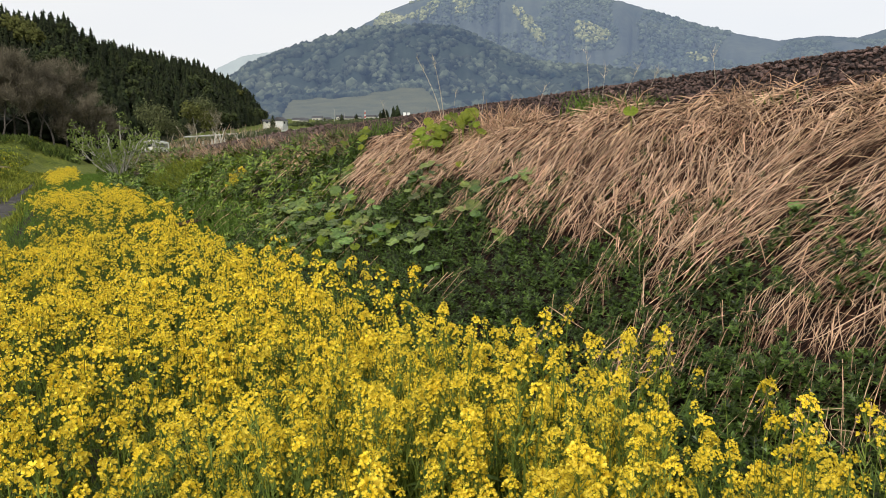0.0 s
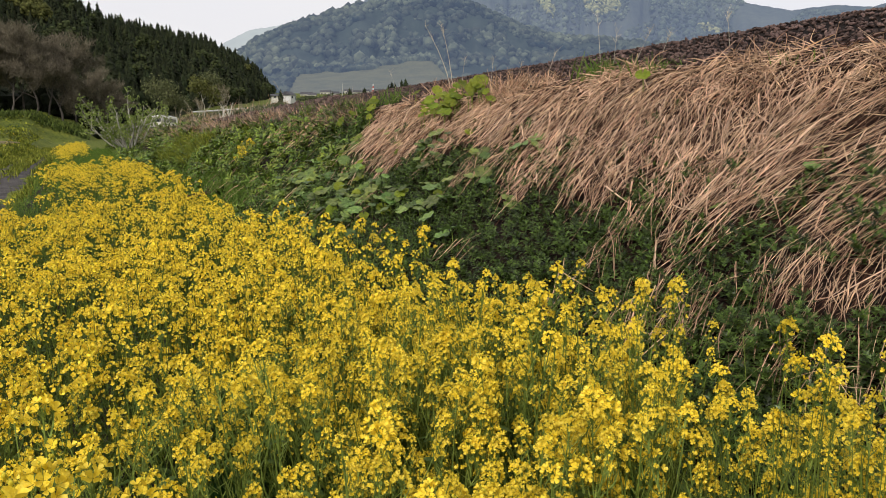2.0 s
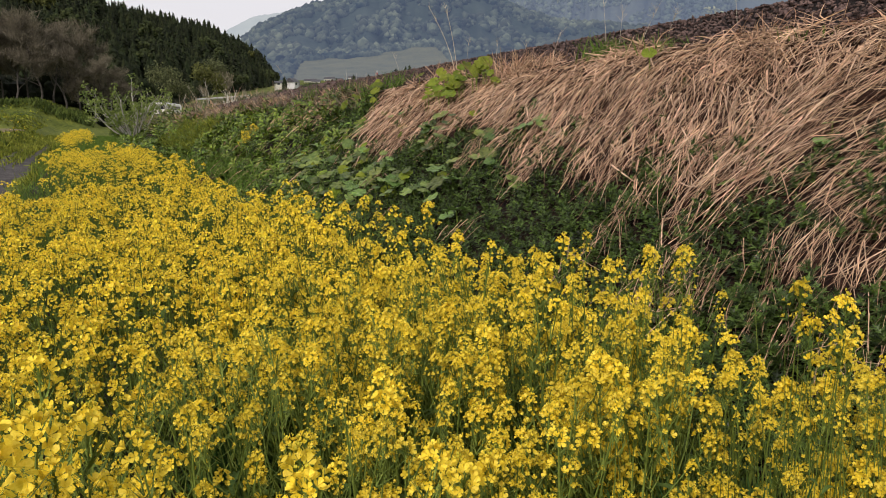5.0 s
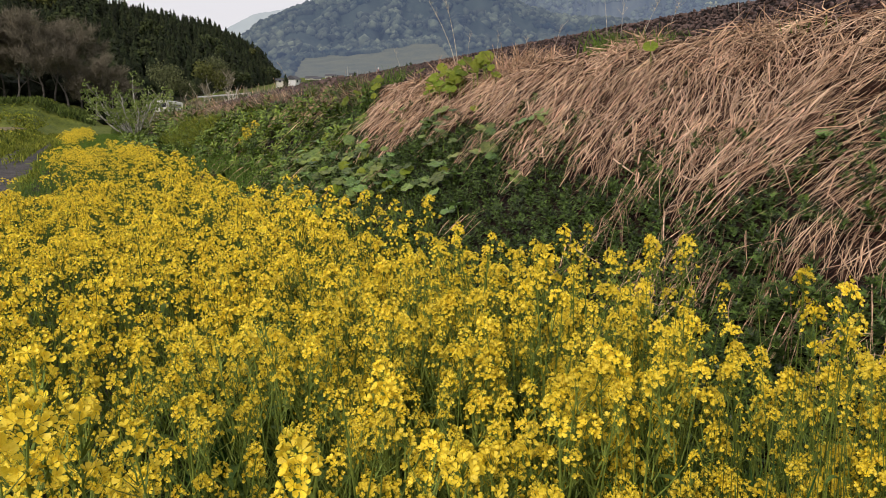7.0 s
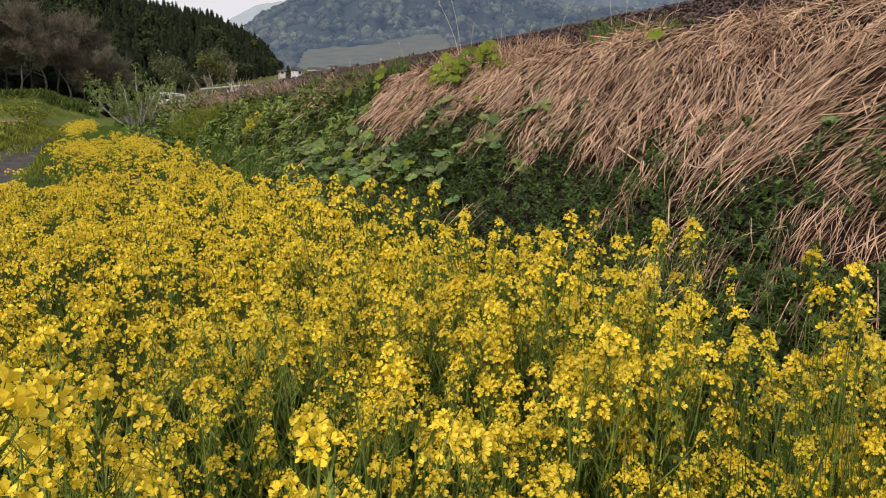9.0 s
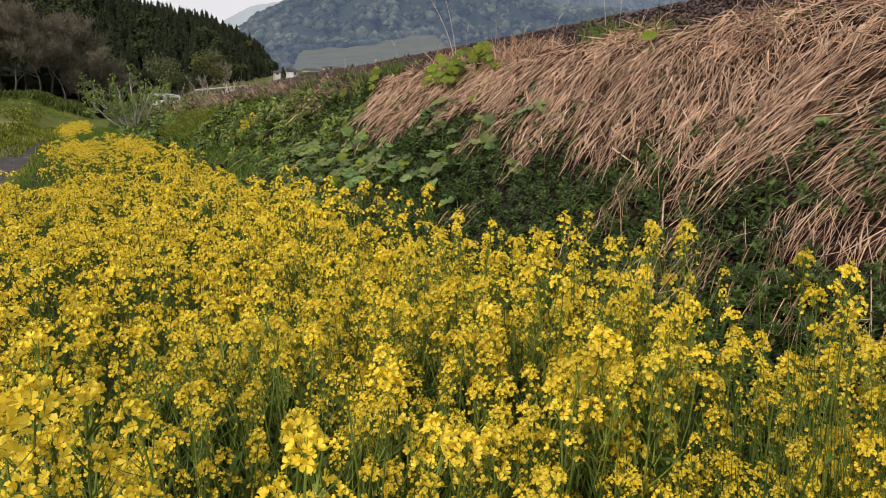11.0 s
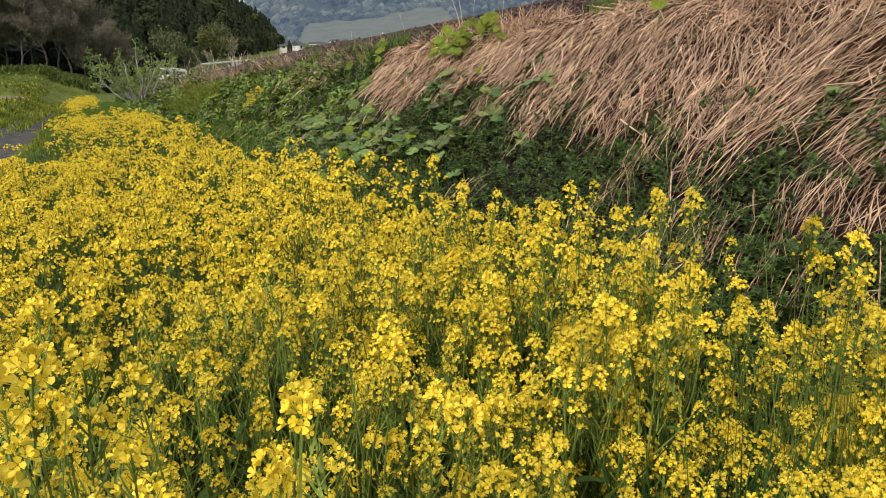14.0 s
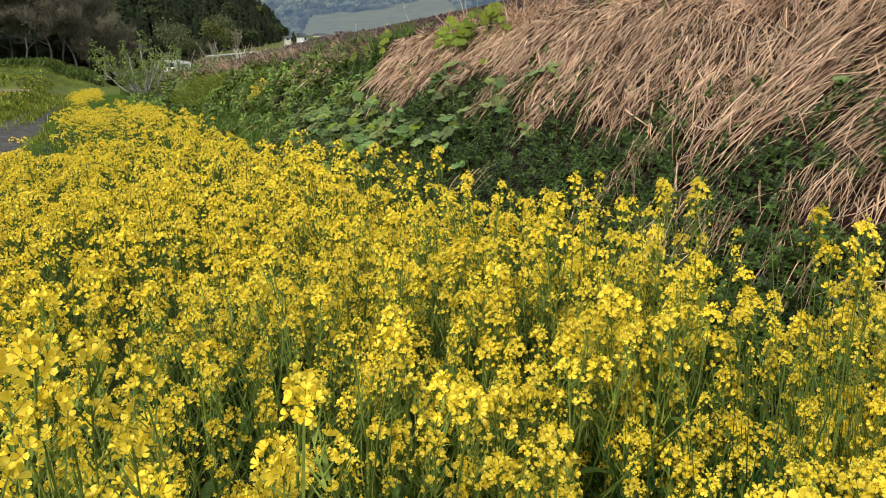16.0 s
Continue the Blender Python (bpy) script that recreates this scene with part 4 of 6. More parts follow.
for az, r, el0, h in [(17.75, 560, 2.6, 14), (16.9, 520, 2.5, 8), (18.5, 600, 2.9, 9), (19.2, 600, 3.0, 7), (22.0, 640, 3.2, 10)]:
    x, y, z = at(az, r, el0)
    pole = root("utility_pole", Matrix.Translation((x, y, z)), "grey concrete utility pole", "utility pole", "utility poles in the valley")
    rod("pole", (0, 0, -4), (0, 0, h), 0.2, M_CONC, pole)
    rod("crossarm", (-0.9, 0, h - 0.7), (0.9, 0, h - 0.7), 0.09, M_GREY, pole)
x, y, z = at(20.05, 620, 3.05)
mast = root("mast", Matrix.Translation((x, y, z)), "red and white lattice mast in the village", "mast")
for k in range(6):
    part("section", mesh_from("section", *tube([(0, 0, k * 1.6 - (3 if k == 0 else 0)), (0, 0, k * 1.6 + 1.6)], [0.75 - k * 0.07, 0.7 - k * 0.07], 4), (M_RED, M_WHITE)[k % 2]), mast)
for az in (23.05, 23.35):
    x, y, z = at(az, 560, 3.2)
    sign = root("roadside_board", Matrix.Translation((x, y, z)) @ Matrix.Rotation(radians(-az), 4, "Z"), "white roadside board on a post", "sign board", "white boards by the road")
    part("board", bevel_box("board", -1.1, -0.1, 1.0, 1.1, 0.1, 5.6, 0.05, M_WHITE), sign)
    rod("post", (0, 0, -4), (0, 0, 1.2), 0.15, M_GREY, sign)
# dark conifers of the village
for k, (az, r, el, h) in enumerate([(21.2, 600, 3.15, 9), (21.45, 605, 3.15, 11), (21.7, 600, 3.15, 10), (22.2, 590, 3.2, 12), (22.5, 600, 3.2, 13), (18.3, 590, 2.95, 8), (17.0, 600, 2.8, 7), (19.4, 610, 3.0, 8), (23.0, 620, 3.2, 8), (13.2, 390, 2.6, 7)]):
    x, y, z = at(az, r, el)
    cedar_tree((x, y, z - 2), h + 2, 300 + k)

# low trees and bushes about the village
n = 1000
az, rr_ = 13.2 + 13 * rs.rand(n), 480 + 260 * rs.rand(n)
q = 0.9 + 1.6 * rs.rand(n)
zz = EYE + rr_ * np.tan(np.radians(2.55 + 0.045 * (az - 13) + 0.0012 * (rr_ - 480))) + q * 0.4
pos = np.stack([rr_ * np.sin(np.radians(az)), rr_ * np.cos(np.radians(az)), zz], 1)
v, f = join([spread(*clumps[k], turn_mats(pos[k::6], rs.rand(len(pos[k::6])) * 6.3, 0.0, 0.0, q[k::6])) for k in range(6)])
tagged(new("village_bushes", mesh_from("village_bushes", v, f, M_CROWN)), "dull green bushes between the village houses", "bushes", kind="stuff")

# ---- small growth: shared shapes ----
def blades(base, way, side, length, width, droop, k=4, lift=None):
    """Thin tapering blades: arrays of bases, ways, sides, lengths, widths and a droop vector each."""
    base, way, side, droop = (np.asarray(a, dtype=float) for a in (base, way, side, droop))
    n = len(base)
    s = np.linspace(0, 1, k + 1)
    p = base[:, None] + way[:, None] * (np.asarray(length)[:, None] * s)[..., None] + droop[:, None] * (s ** 2)[None, :, None]
    if lift is not None:
        p = p + lift[:, None] * np.sin(math.pi * s)[None, :, None]
    w = np.asarray(width)[:, None] * (1 - 0.85 * s ** 2)[None]
    v = np.stack([p - side[:, None] * w[..., None] / 2, p + side[:, None] * w[..., None] / 2], 2).reshape(n, -1, 3)
    f = []
    for i in range(k):
        a = 2 * i
        f += [(a, a + 1, a + 3), (a, a + 3, a + 2)]
    f = np.array(f)
    return v.reshape(-1, 3), (f[None] + (np.arange(n) * 2 * (k + 1))[:, None, None]).reshape(-1, 3)


def unit(a):
    return a / (np.linalg.norm(a, axis=-1, keepdims=True) + 1e-9)


def petal_flower(full):
    """Four broad overlapping petals, slightly cupped, of radius 1."""
    vs, fs = [], []
    for k in range(4):
        a = k * math.pi / 2
        c, s = math.cos(a), math.sin(a)
        dz = 0.06 * (k % 2)
        pts = [(0.03, 0, -0.4), (0.40, -0.34, 0.20), (0.88, -0.52, 0.60), (1.10, 0, 0.70), (0.88, 0.52, 0.60), (0.40, 0.34, 0.20)] if full else [(0.0, 0, -0.4), (0.70, -0.60, 0.48), (1.10, 0, 0.74), (0.70, 0.60, 0.48)]
        o = len(vs)
        vs += [(c * x - s * y, s * x + c * y, z + dz) for x, y, z in pts]
        fs += [(o, o + 1, o + 2), (o, o + 2, o + 3), (o, o + 3, o + 4), (o, o + 4, o + 5)] if full else [(o, o + 1, o + 2), (o, o + 2, o + 3)]
    return np.array(vs), np.array(fs)


FLOWER, FLOWER_LOW = petal_flower(True), petal_flower(False)


def flower_head(seed, n=13, low=False, wide=1.0, big=1.0, strays=4, pods=6):
    """A raceme: a low dome of open flowers with buds in the middle, a few flowers and green pods below. Returns (v, f, slots)."""
    r = np.random.RandomState(seed)
    i = np.arange(n)
    q = np.sqrt((i + 0.6) / n)
    ph = 1.42 * q + 0.12 * r.randn(n)
    a = i * 2.399 + 0.5 * r.rand(n)
    ball = 0.0112 * wide * (0.8 + 0.4 * r.rand(n))
    pos = np.stack([ball * np.sin(ph) * np.cos(a), ball * np.sin(ph) * np.sin(a), 1.1 * ball * np.cos(ph) - 0.006 * q], 1)
    tilt = 0.85 * ph + 0.4 * (r.rand(n) - 0.5)
    size = 0.0044 * (0.76 + 0.24 * q) * (0.75 + 0.45 * r.rand(n)) * big
    a2 = r.rand(strays) * 6.3
    d2 = (0.008 + 0.011 * r.rand(strays)) * wide
    pos2 = np.stack([d2 * np.cos(a2), d2 * np.sin(a2), -0.012 - 0.034 * r.rand(strays)], 1)
    pos, a, tilt = np.concatenate([pos, pos2]), np.concatenate([a, a2]), np.concatenate([tilt, 0.5 + 0.9 * r.rand(strays)])
    size = np.concatenate([size, 0.0044 * (0.6 + 0.5 * r.rand(strays)) * big])
    m = n + strays
    fv, ff = spread(*(FLOWER_LOW if low else FLOWER), turn_mats(pos, r.rand(m) * 6.3, tilt, a, size))
    root_p = np.stack([0 * a, 0 * a, np.minimum(pos[:, 2] - 0.012, -0.004)], 1)
    ring = unit(np.stack([-np.sin(a), np.cos(a), 0 * a], 1))
    ped = blades(root_p, pos - root_p, ring, np.ones(m), np.full(m, 0.0015), np.zeros((m, 3)), 1)
    a3 = r.rand(pods) * 6.3
    base = np.stack([0 * a3, 0 * a3, -0.02 - 0.085 * r.rand(pods)], 1)
    way = unit(np.stack([np.cos(a3), np.sin(a3), 0.35 + 0.6 * r.rand(pods)], 1))
    pod = blades(base, way, unit(np.stack([-np.sin(a3), np.cos(a3), 0 * a3], 1)), 0.018 + 0.022 * r.rand(pods), np.full(pods, 0.0021), np.stack([0 * a3, 0 * a3, 0.008 + 0 * a3], 1), 2)
    bv, bf = [], []
    for k in range(2 if low else 6):
        c = np.array([(r.rand() - 0.5) * 0.012, (r.rand() - 0.5) * 0.012, 1.1 * 0.0112 * wide + 0.002 + 0.004 * r.rand()])
        w = 0.0011
        o = len(bv)
        bv += [c + np.array(d) * w for d in ((1, 0, 0), (0, 1, 0), (-1, 0, 0), (0, -1, 0), (0, 0, 1.7), (0, 0, -1.7))]
        bf += [(o, o + 1, o + 4), (o + 1, o + 2, o + 4), (o + 2, o + 3, o + 4), (o + 3, o, o + 4), (o + 1, o, o + 5), (o + 2, o + 1, o + 5), (o + 3, o + 2, o + 5), (o, o + 3, o + 5)]
    v, f = join([(fv, ff), ped, pod, (np.array(bv), np.array(bf))])
    return v, f, np.concatenate([np.zeros(len(ff)), np.ones(len(ped[1]) + len(pod[1])), np.full(len(bf), 2)]).astype(int)


def lance_leaf(length, width, droop=0.3, cuts=5):
    s = np.linspace(0, 1, cuts + 1)
    w = width * np.sin(math.pi * np.clip(s * 0.93 + 0.07, 0, 1)) ** 0.8
    v = []
    for t, q in zip(s, w):
        x, z = length * t, length * (0.35 * t - droop * t * t * 1.6)
        v += [(x, -q / 2, z + q * 0.18), (x, 0, z), (x, q / 2, z + q * 0.18)]
    f = []
    for i in range(cuts):
        for j in (0, 1):
            k = i * 3 + j
            f += [(k, k + 3, k + 4), (k, k + 4, k + 1)]
    return np.array(v), np.array(f)


def plant_plan(seed, heads, height):
    """Stem lines and the places of heads and leaves of one plant."""
    r = np.random.RandomState(seed)
    lean = (r.rand(2) - 0.5) * 0.14
    wav = 0.010 * r.randn(6, 2)
    main = np.array([(lean[0] * t * t + w[0] * t, lean[1] * t * t + w[1] * t, height * t) for t, w in zip(np.linspace(0, 1, 6), wav)])
    lines, tops, leaf = [(main, np.linspace(0.0042, 0.0014, 6))], [main[-1]], []
    for k in range(heads - 1):
        a = k * 2.4 + r.rand() * 1.2
        t0 = 0.36 + 0.34 * (k + r.rand()) / heads
        p0 = np.array([lean[0] * t0 * t0, lean[1] * t0 * t0, height * t0])
        out, up = 0.03 + 0.14 * r.rand(), height * (0.99 - 0.30 * r.rand() ** 1.5) - p0[2]
        turn = 0.5 * r.randn()
        pts = np.array([p0 + np.array([math.cos(a + turn * s) * out * s ** 0.75, math.sin(a + turn * s) * out * s ** 0.75, up * s ** 1.15]) for s in np.linspace(0, 1, 4)])
        lines.append((pts, np.linspace(0.0022, 0.0011, 4)))
        tops.append(pts[-1])
        leaf.append((p0 + (pts[2] - p0) * r.rand(), a, 0.35 + 0.3 * r.rand()))
    for k in range(5):
        t0 = 0.12 + 0.09 * k
        leaf.append((np.array([lean[0] * t0 * t0, lean[1] * t0 * t0, height * t0]), k * 2.1 + r.rand(), 1.15 - 0.1 * k))
    return lines, tops, leaf


HEADS = [flower_head(100 + k, (24, 12, 19, 10, 21, 14)[k], False, (1.3, 0.85, 1.05, 0.75, 1.15, 0.95)[k], 1.0, (6, 8, 7, 9, 6, 8)[k], (10, 16, 11, 17, 11, 14)[k]) for k in range(6)]
HEADS_LOW = [flower_head(120 + k, (15, 10, 13, 9)[k], True, 1.0, 1.1, 5, 6) for k in range(4)]
HEADS_MID = [flower_head(125 + k, (13, 9, 14)[k], True, 1.15, 1.12, 2, 1) for k in range(3)]
HEADS_FAR = [flower_head(130 + k, 9, True, 1.15, 1.3, 1, 1) for k in range(3)]
LEAF = lance_leaf(0.15, 0.042)
PLANS = [plant_plan(200 + k, 7 + k % 4, 0.86) for k in range(12)]
head_me = [mesh_from("flower_head", v, f, [M_PETAL, M_STEM, M_BUD], s, True) for v, f, s in HEADS]
stem_me = [mesh_from("stem", *join([tube(p, q, 4) for p, q in plan[0]]), M_STEM) for plan in PLANS]
leaf_me = mesh_from("leaf", *LEAF, M_LEAF, smooth=True)


def rape_plant(x, y, k, h, label="tall rapeseed plant with yellow flower heads", z=None, grow=1.0, wide=1.0):
    lines, tops, leaves = PLANS[k % 12]
    rr = np.random.RandomState(k)
    s = h / 0.86
    ob = root("rapeseed_plant", Matrix.Translation((x, y, float(ground_z(x, y)) if z is None else z)) @ Matrix.Rotation(rr.rand() * 6.3, 4, "Z") @ Matrix.Diagonal((wide, wide, s, 1)), label, "flower", "flowering rapeseed plants")
    part("stem", stem_me[k % 12], ob)
    for i, p in enumerate(tops if h < 0.93 or wide == 1 else tops[:4]):
        g = (0.80 + 0.80 * rr.rand() ** 1.6) * (1.2 if i == 0 else 1.0) * grow
        part("flower_head", head_me[(k + i) % 6], ob, "", Matrix.Translation(p) @ Matrix.Rotation(rr.rand() * 6.3, 4, "Z") @ Matrix.Rotation((rr.rand() - 0.5) * 0.6, 4, "X") @ Matrix.Diagonal((g / wide, g / wide, g / s, 1)))
    for p, a, g in leaves[1::4]:
        part("leaf", leaf_me, ob, "", Matrix.Translation(p) @ Matrix.Rotation(a, 4, "Z") @ Matrix.Diagonal((g, g, g, 1)))


FIELD_EDGE_Y = [-2, 0.9, 1.4, 2.1, 3.6, 5.5, 8.0, 9.0]
FIELD_EDGE_X = [1.45, 1.32, 1.34, 1.26, 1.16, 1.10, 1.0, 0.95]


def scattered(x0, x1, y0, y1, gap, seed):
    """Jittered spots about gap apart."""
    r = np.random.RandomState(seed)
    gx, gy = np.meshgrid(np.arange(x0, x1, gap), np.arange(y0, y1, gap), indexing="ij")
    gx, gy = gx.ravel(), gy.ravel()
    return gx + (r.rand(len(gx)) - 0.5) * gap * 0.95, gy + (r.rand(len(gx)) - 0.5) * gap * 0.95


def rape_mass(name, label, xs, ys_, heights, heads, head_gap=1.0, n_plan=12, seed=5, skip=0.36, slim=False):
    """Many plants as one growth."""
    r = np.random.RandomState(seed)
    parts, slots = [], []
    per = [[] for _ in heads]
    stems, leaves = [], []
    for k, (x, y, h) in enumerate(zip(xs, ys_, heights)):
        plan = PLANS[k % n_plan]
        a, s, z = r.rand() * 6.3, h / 0.86, float(ground_z(x, y))
        c, d = math.cos(a), math.sin(a)
        rot = np.array([[c, -d, 0], [d, c, 0], [0, 0, s]])
        o = np.array([x, y, z])
        for p, q in plan[0][:4] if slim else plan[0]:
            stems.append(tube(p @ rot.T + o, q, 3))
        for i, p in enumerate(plan[1]):
            if r.rand() < skip:
                continue
            g = (0.72 + 0.7 * r.rand() ** 1.5) * head_gap * (1 + 0.05 * min(max(y - 2.5, 0), 6))
            m = turn_mats([p @ rot.T + o], r.rand() * 6.3, r.rand() * 0.4, r.rand() * 6.3, g)[0]
            per[(k + i) % len(heads)].append(m)
        for p, b, g in plan[2][1::9 if slim else 3]:
            leaves.append(turn_mats([p @ rot.T + o], b + a, 0.0, 0.0, g * 1.1)[0])
    for hd, ms in zip(heads, per):
        if ms:
            parts.append(spread(hd[0], hd[1], np.array(ms)))
            slots.append(np.tile(hd[2], len(ms)))
    sv = join(stems)
    parts.append(sv)
    slots.append(np.full(len(sv[1]), 1))
    lv = spread(*LEAF, np.array(leaves))
    parts.append(lv)
    slots.append(np.full(len(lv[1]), 3))
    v, f = join(parts)
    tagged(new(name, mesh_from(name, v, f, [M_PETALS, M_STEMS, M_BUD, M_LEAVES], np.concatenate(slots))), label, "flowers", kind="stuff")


# ---- rapeseed: the near plants one by one, the rest as growth ----
fx, fy = np.concatenate([scattered(-1.45, 1.8, -0.9, 9.2, 0.158, 3), scattered(0.45, 1.5, 0.1, 4.2, 0.24, 5), scattered(0.72, 1.5, 0.3, 3.4, 0.15, 6)], 1)
low = np.arange(len(fx)) >= len(scattered(-1.45, 1.8, -0.9, 9.2, 0.158, 3)[0]) + len(scattered(0.45, 1.5, 0.1, 4.2, 0.24, 5)[0])
r = np.random.RandomState(4)
edge = np.interp(fy, FIELD_EDGE_Y, FIELD_EDGE_X)
keep = (fx < edge - 0.06 + 0.06 * r.randn(len(fx))) & (np.hypot(fx, fy + 0.1) > 0.32) & (fx > -1.2 + 0.06 * np.clip(fy - 3, 0, 6) - 0.1 * r.rand(len(fx))) & (fy < 7.6 + 0.8 * np.clip(fx, 0, 1) + 0.4 * r.rand(len(fx)))
keep &= np.hypot((fx - 0.90) / 0.16, (fy - 0.74) / 0.14) > 1
keep &= np.hypot((fx + 0.20) / 0.17, (fy - 1.84) / 0.24) > 1
fx, fy, low = fx[keep], fy[keep], low[keep]
edge = np.interp(fy, FIELD_EDGE_Y, FIELD_EDGE_X)
fh = 0.67 + 0.05 * lumps(fx, fy, 0.5) + 0.045 * r.randn(len(fx)) + 0.17 * step(0.25, 0.95, fx) - 0.06 * step(1.7, 3.0, fy) * step(0.2, 0.9, fx) + 0.03 * step(4.5, 7.0, fy) + np.where(r.rand(len(fx)) < 0.07, 0.16, 0)
fh = np.clip(np.where(low, fh - 0.10 - 0.16 * r.rand(len(fx)), fh), 0.46, 0.95)
fh = np.where(np.hypot((fx - 0.70) / 0.17, (fy - 0.56) / 0.17) < 1, np.minimum(fh, 0.58 + 0.06 * r.rand(len(fx))), fh)
fh = np.where(np.hypot((fx - 0.90) / 0.17, (fy - 0.75) / 0.15) < 1, np.minimum(fh, 0.44 + 0.05 * r.rand(len(fx))), fh)
along, off = 0.743 * fx + 0.669 * (fy + 0.09), 0.669 * fx - 0.743 * (fy + 0.09)
fh = np.where((np.abs(off) < 0.2) & (along > 0.7) & (along < 1.7), np.minimum(fh, 1.14 - 0.53 * np.minimum(along, 1.15) + 0.8 * np.clip(np.abs(off) - 0.1, 0, 1)), fh)
order = np.argsort(np.hypot(fx - 0.55, fy - 0.9))
near, rest = order[:262], order[262:]
for k, i in enumerate(near):
    rape_plant(float(fx[i]), float(fy[i]), k, float(fh[i]))
rest = rest[r.rand(len(rest)) < np.interp(fy[rest], [2.0, 3.5, 5.0], [0.98, 0.90, 0.62])]
close = fy[rest] < 2.9
rape_mass("rapeseed_field", "dense yellow rapeseed in full flower", fx[rest][close], fy[rest][close], fh[rest][close], HEADS_LOW, 1.5, 12, 5, 0.27)
rape_mass("rapeseed_field", "dense yellow rapeseed reaching back along the track", fx[rest][~close], fy[rest][~close], fh[rest][~close], HEADS_MID, 1.42, 12, 6, 0.15, True)
TALL = [(1.08, 1.06, 1.0), (1.03, 1.14, 0.995), (1.03, 0.735, 0.98), (1.0, 0.54, 1.0), (1.2, 0.97, 0.76), (1.05, 1.35, 0.93), (0.98, 1.78, 0.95), (1.09, 2.25, 0.87), (1.12, 3.3, 0.86), (1.14, 3.5, 0.86), (1.0, 4.3, 0.87), (1.12, 0.60, 0.86), (1.09, 0.48, 0.86), (1.2, 0.72, 0.82), (1.16, 0.38, 0.84), (1.0, 0.36, 0.82), (0.95, 0.99, 0.84), (1.03, 1.02, 0.84), (1.12, 0.97, 0.76), (0.87, 0.93, 0.80), (1.16, 1.12, 0.78), (0.80, 0.85, 0.78), (1.22, 1.2, 0.76), (0.92, 1.12, 0.85), (1.19, 0.84, 0.76), (1.27, 0.98, 0.72), (1.13, 0.74, 0.84), (1.24, 0.62, 0.80), (1.3, 0.78, 0.78), (1.07, 1.2, 0.86), (1.05, 0.695, 0.965), (1.06, 0.66, 0.91)]
NEAR_TALL = [(-0.115, 0.45, 1.06), (-0.02, 0.37, 1.02), (0.07, 0.42, 0.99), (0.10, 0.58, 0.95), (-0.11, 0.62, 0.98), (-0.02, 0.70, 0.93), (0.53, 0.33, 0.82), (-0.11, 1.0, 0.94)]
for k, (x, y, h) in enumerate(TALL + NEAR_TALL):
    rape_plant(x, y, 400 + k, h, "taller rapeseed plant standing out of the field", None, (0.8 if y < 1.25 else 0.95) if x > 0.9 else 1.05, 0.5 if (x > 0.9 and y < 1.25) or (x < 0 and y < 0.5) else 1.0)
for k, (x, y) in enumerate(zip(*scattered(0.93, 1.36, 0.40, 1.02, 0.15, 47))):
    if math.hypot((x - 0.94) / 0.22, (y - 0.70) / 0.22) > 1:
        rape_plant(float(x), float(y), 460 + k, 0.60 + 0.05 * (k % 4), "lower rapeseed plant at the edge of the field")

# thin strip and the second and third patches along the track
fx, fy = scattered(-0.55, 1.0, 8.4, 13.4, 0.26, 13)
r = np.random.RandomState(14)
ok = (r.rand(len(fx)) < 0.5) & (fx < 0.75 - 0.09 * (fy - 8))
rape_mass("rapeseed_strip", "sparser rapeseed between two patches", fx[ok], fy[ok], 0.34 + 0.22 * r.rand(ok.sum()), HEADS_LOW, 1.0, 12, 15)
fx, fy = scattered(-1.0, 1.75, 13.2, 22.5, 0.25, 23)
ok = (np.abs((fx - 0.33) / 1.22) ** 3 + np.abs((fy - 17.8) / 4.5) ** 3 < 1 + 0.3 * lumps(fx, fy, 0.8, 3.0)) & (r.rand(len(fx)) < 0.62 - 0.3 * step(0.9, 1.5, fx))
rape_mass("rapeseed_patch", "bright yellow rapeseed patch beside the track", fx[ok], fy[ok], 0.54 + 0.20 * r.rand(ok.sum()) + 0.11 * lumps(fx[ok], fy[ok], 0.9) - 0.12 * step(0.6, 1.5, fx[ok]), HEADS_FAR, 1.6, 12, 25, 0.3, True)
fx, fy = scattered(-1.7, -0.1, 30, 62, 0.5, 33)
ok = np.hypot((fx + 0.85) / 0.75, (fy - 45) / 15) < 1
rape_mass("rapeseed_far_patch", "far yellow rapeseed patch near the shrub", fx[ok], fy[ok], 0.50 + 0.2 * r.rand(ok.sum()), HEADS_FAR, 1.9, 12, 35, 0.3, True)
for k, (x, y) in enumerate([(2.72, 15.2), (2.8, 15.5), (2.95, 15.7)]):
    rape_plant(x, y, 430 + k, 0.42, "small rapeseed plant on the bank", float(bank_z(x, y)), 1.5)

# stray yellow patches on the terraces
r = np.random.RandomState(37)
fx, fy = [], []
for cx, cy, sx_, sy_, n in [(-6.5, 50, 2.2, 7, 50), (-9, 66, 4, 8, 40), (-5.0, 62, 1.2, 7, 24)]:
    fx += list(cx + sx_ * r.randn(n) * 0.6)
    fy += list(cy + sy_ * r.randn(n) * 0.6)
fx, fy = np.array(fx), np.array(fy)
rape_mass("stray_rapeseed", "scattered yellow rapeseed on the grassy terrace", fx, fy, 0.12 + 0.10 * r.rand(len(fx)), HEADS_FAR, 1.0, 12, 38, 0.3, True)

# green undergrowth among the stems
r = np.random.RandomState(41)
n = 15000
bx, by = -1.3 + 3.1 * r.rand(n), -0.8 + 15 * r.rand(n) ** 1.3
ok = (bx < np.interp(by, FIELD_EDGE_Y, FIELD_EDGE_X) + 0.12) & (np.hypot(bx, by + 0.1) > 0.3)
bx, by = bx[ok], by[ok]
n = len(bx)
way = unit(np.stack([0.35 * r.randn(n), 0.35 * r.randn(n), np.ones(n)], 1))
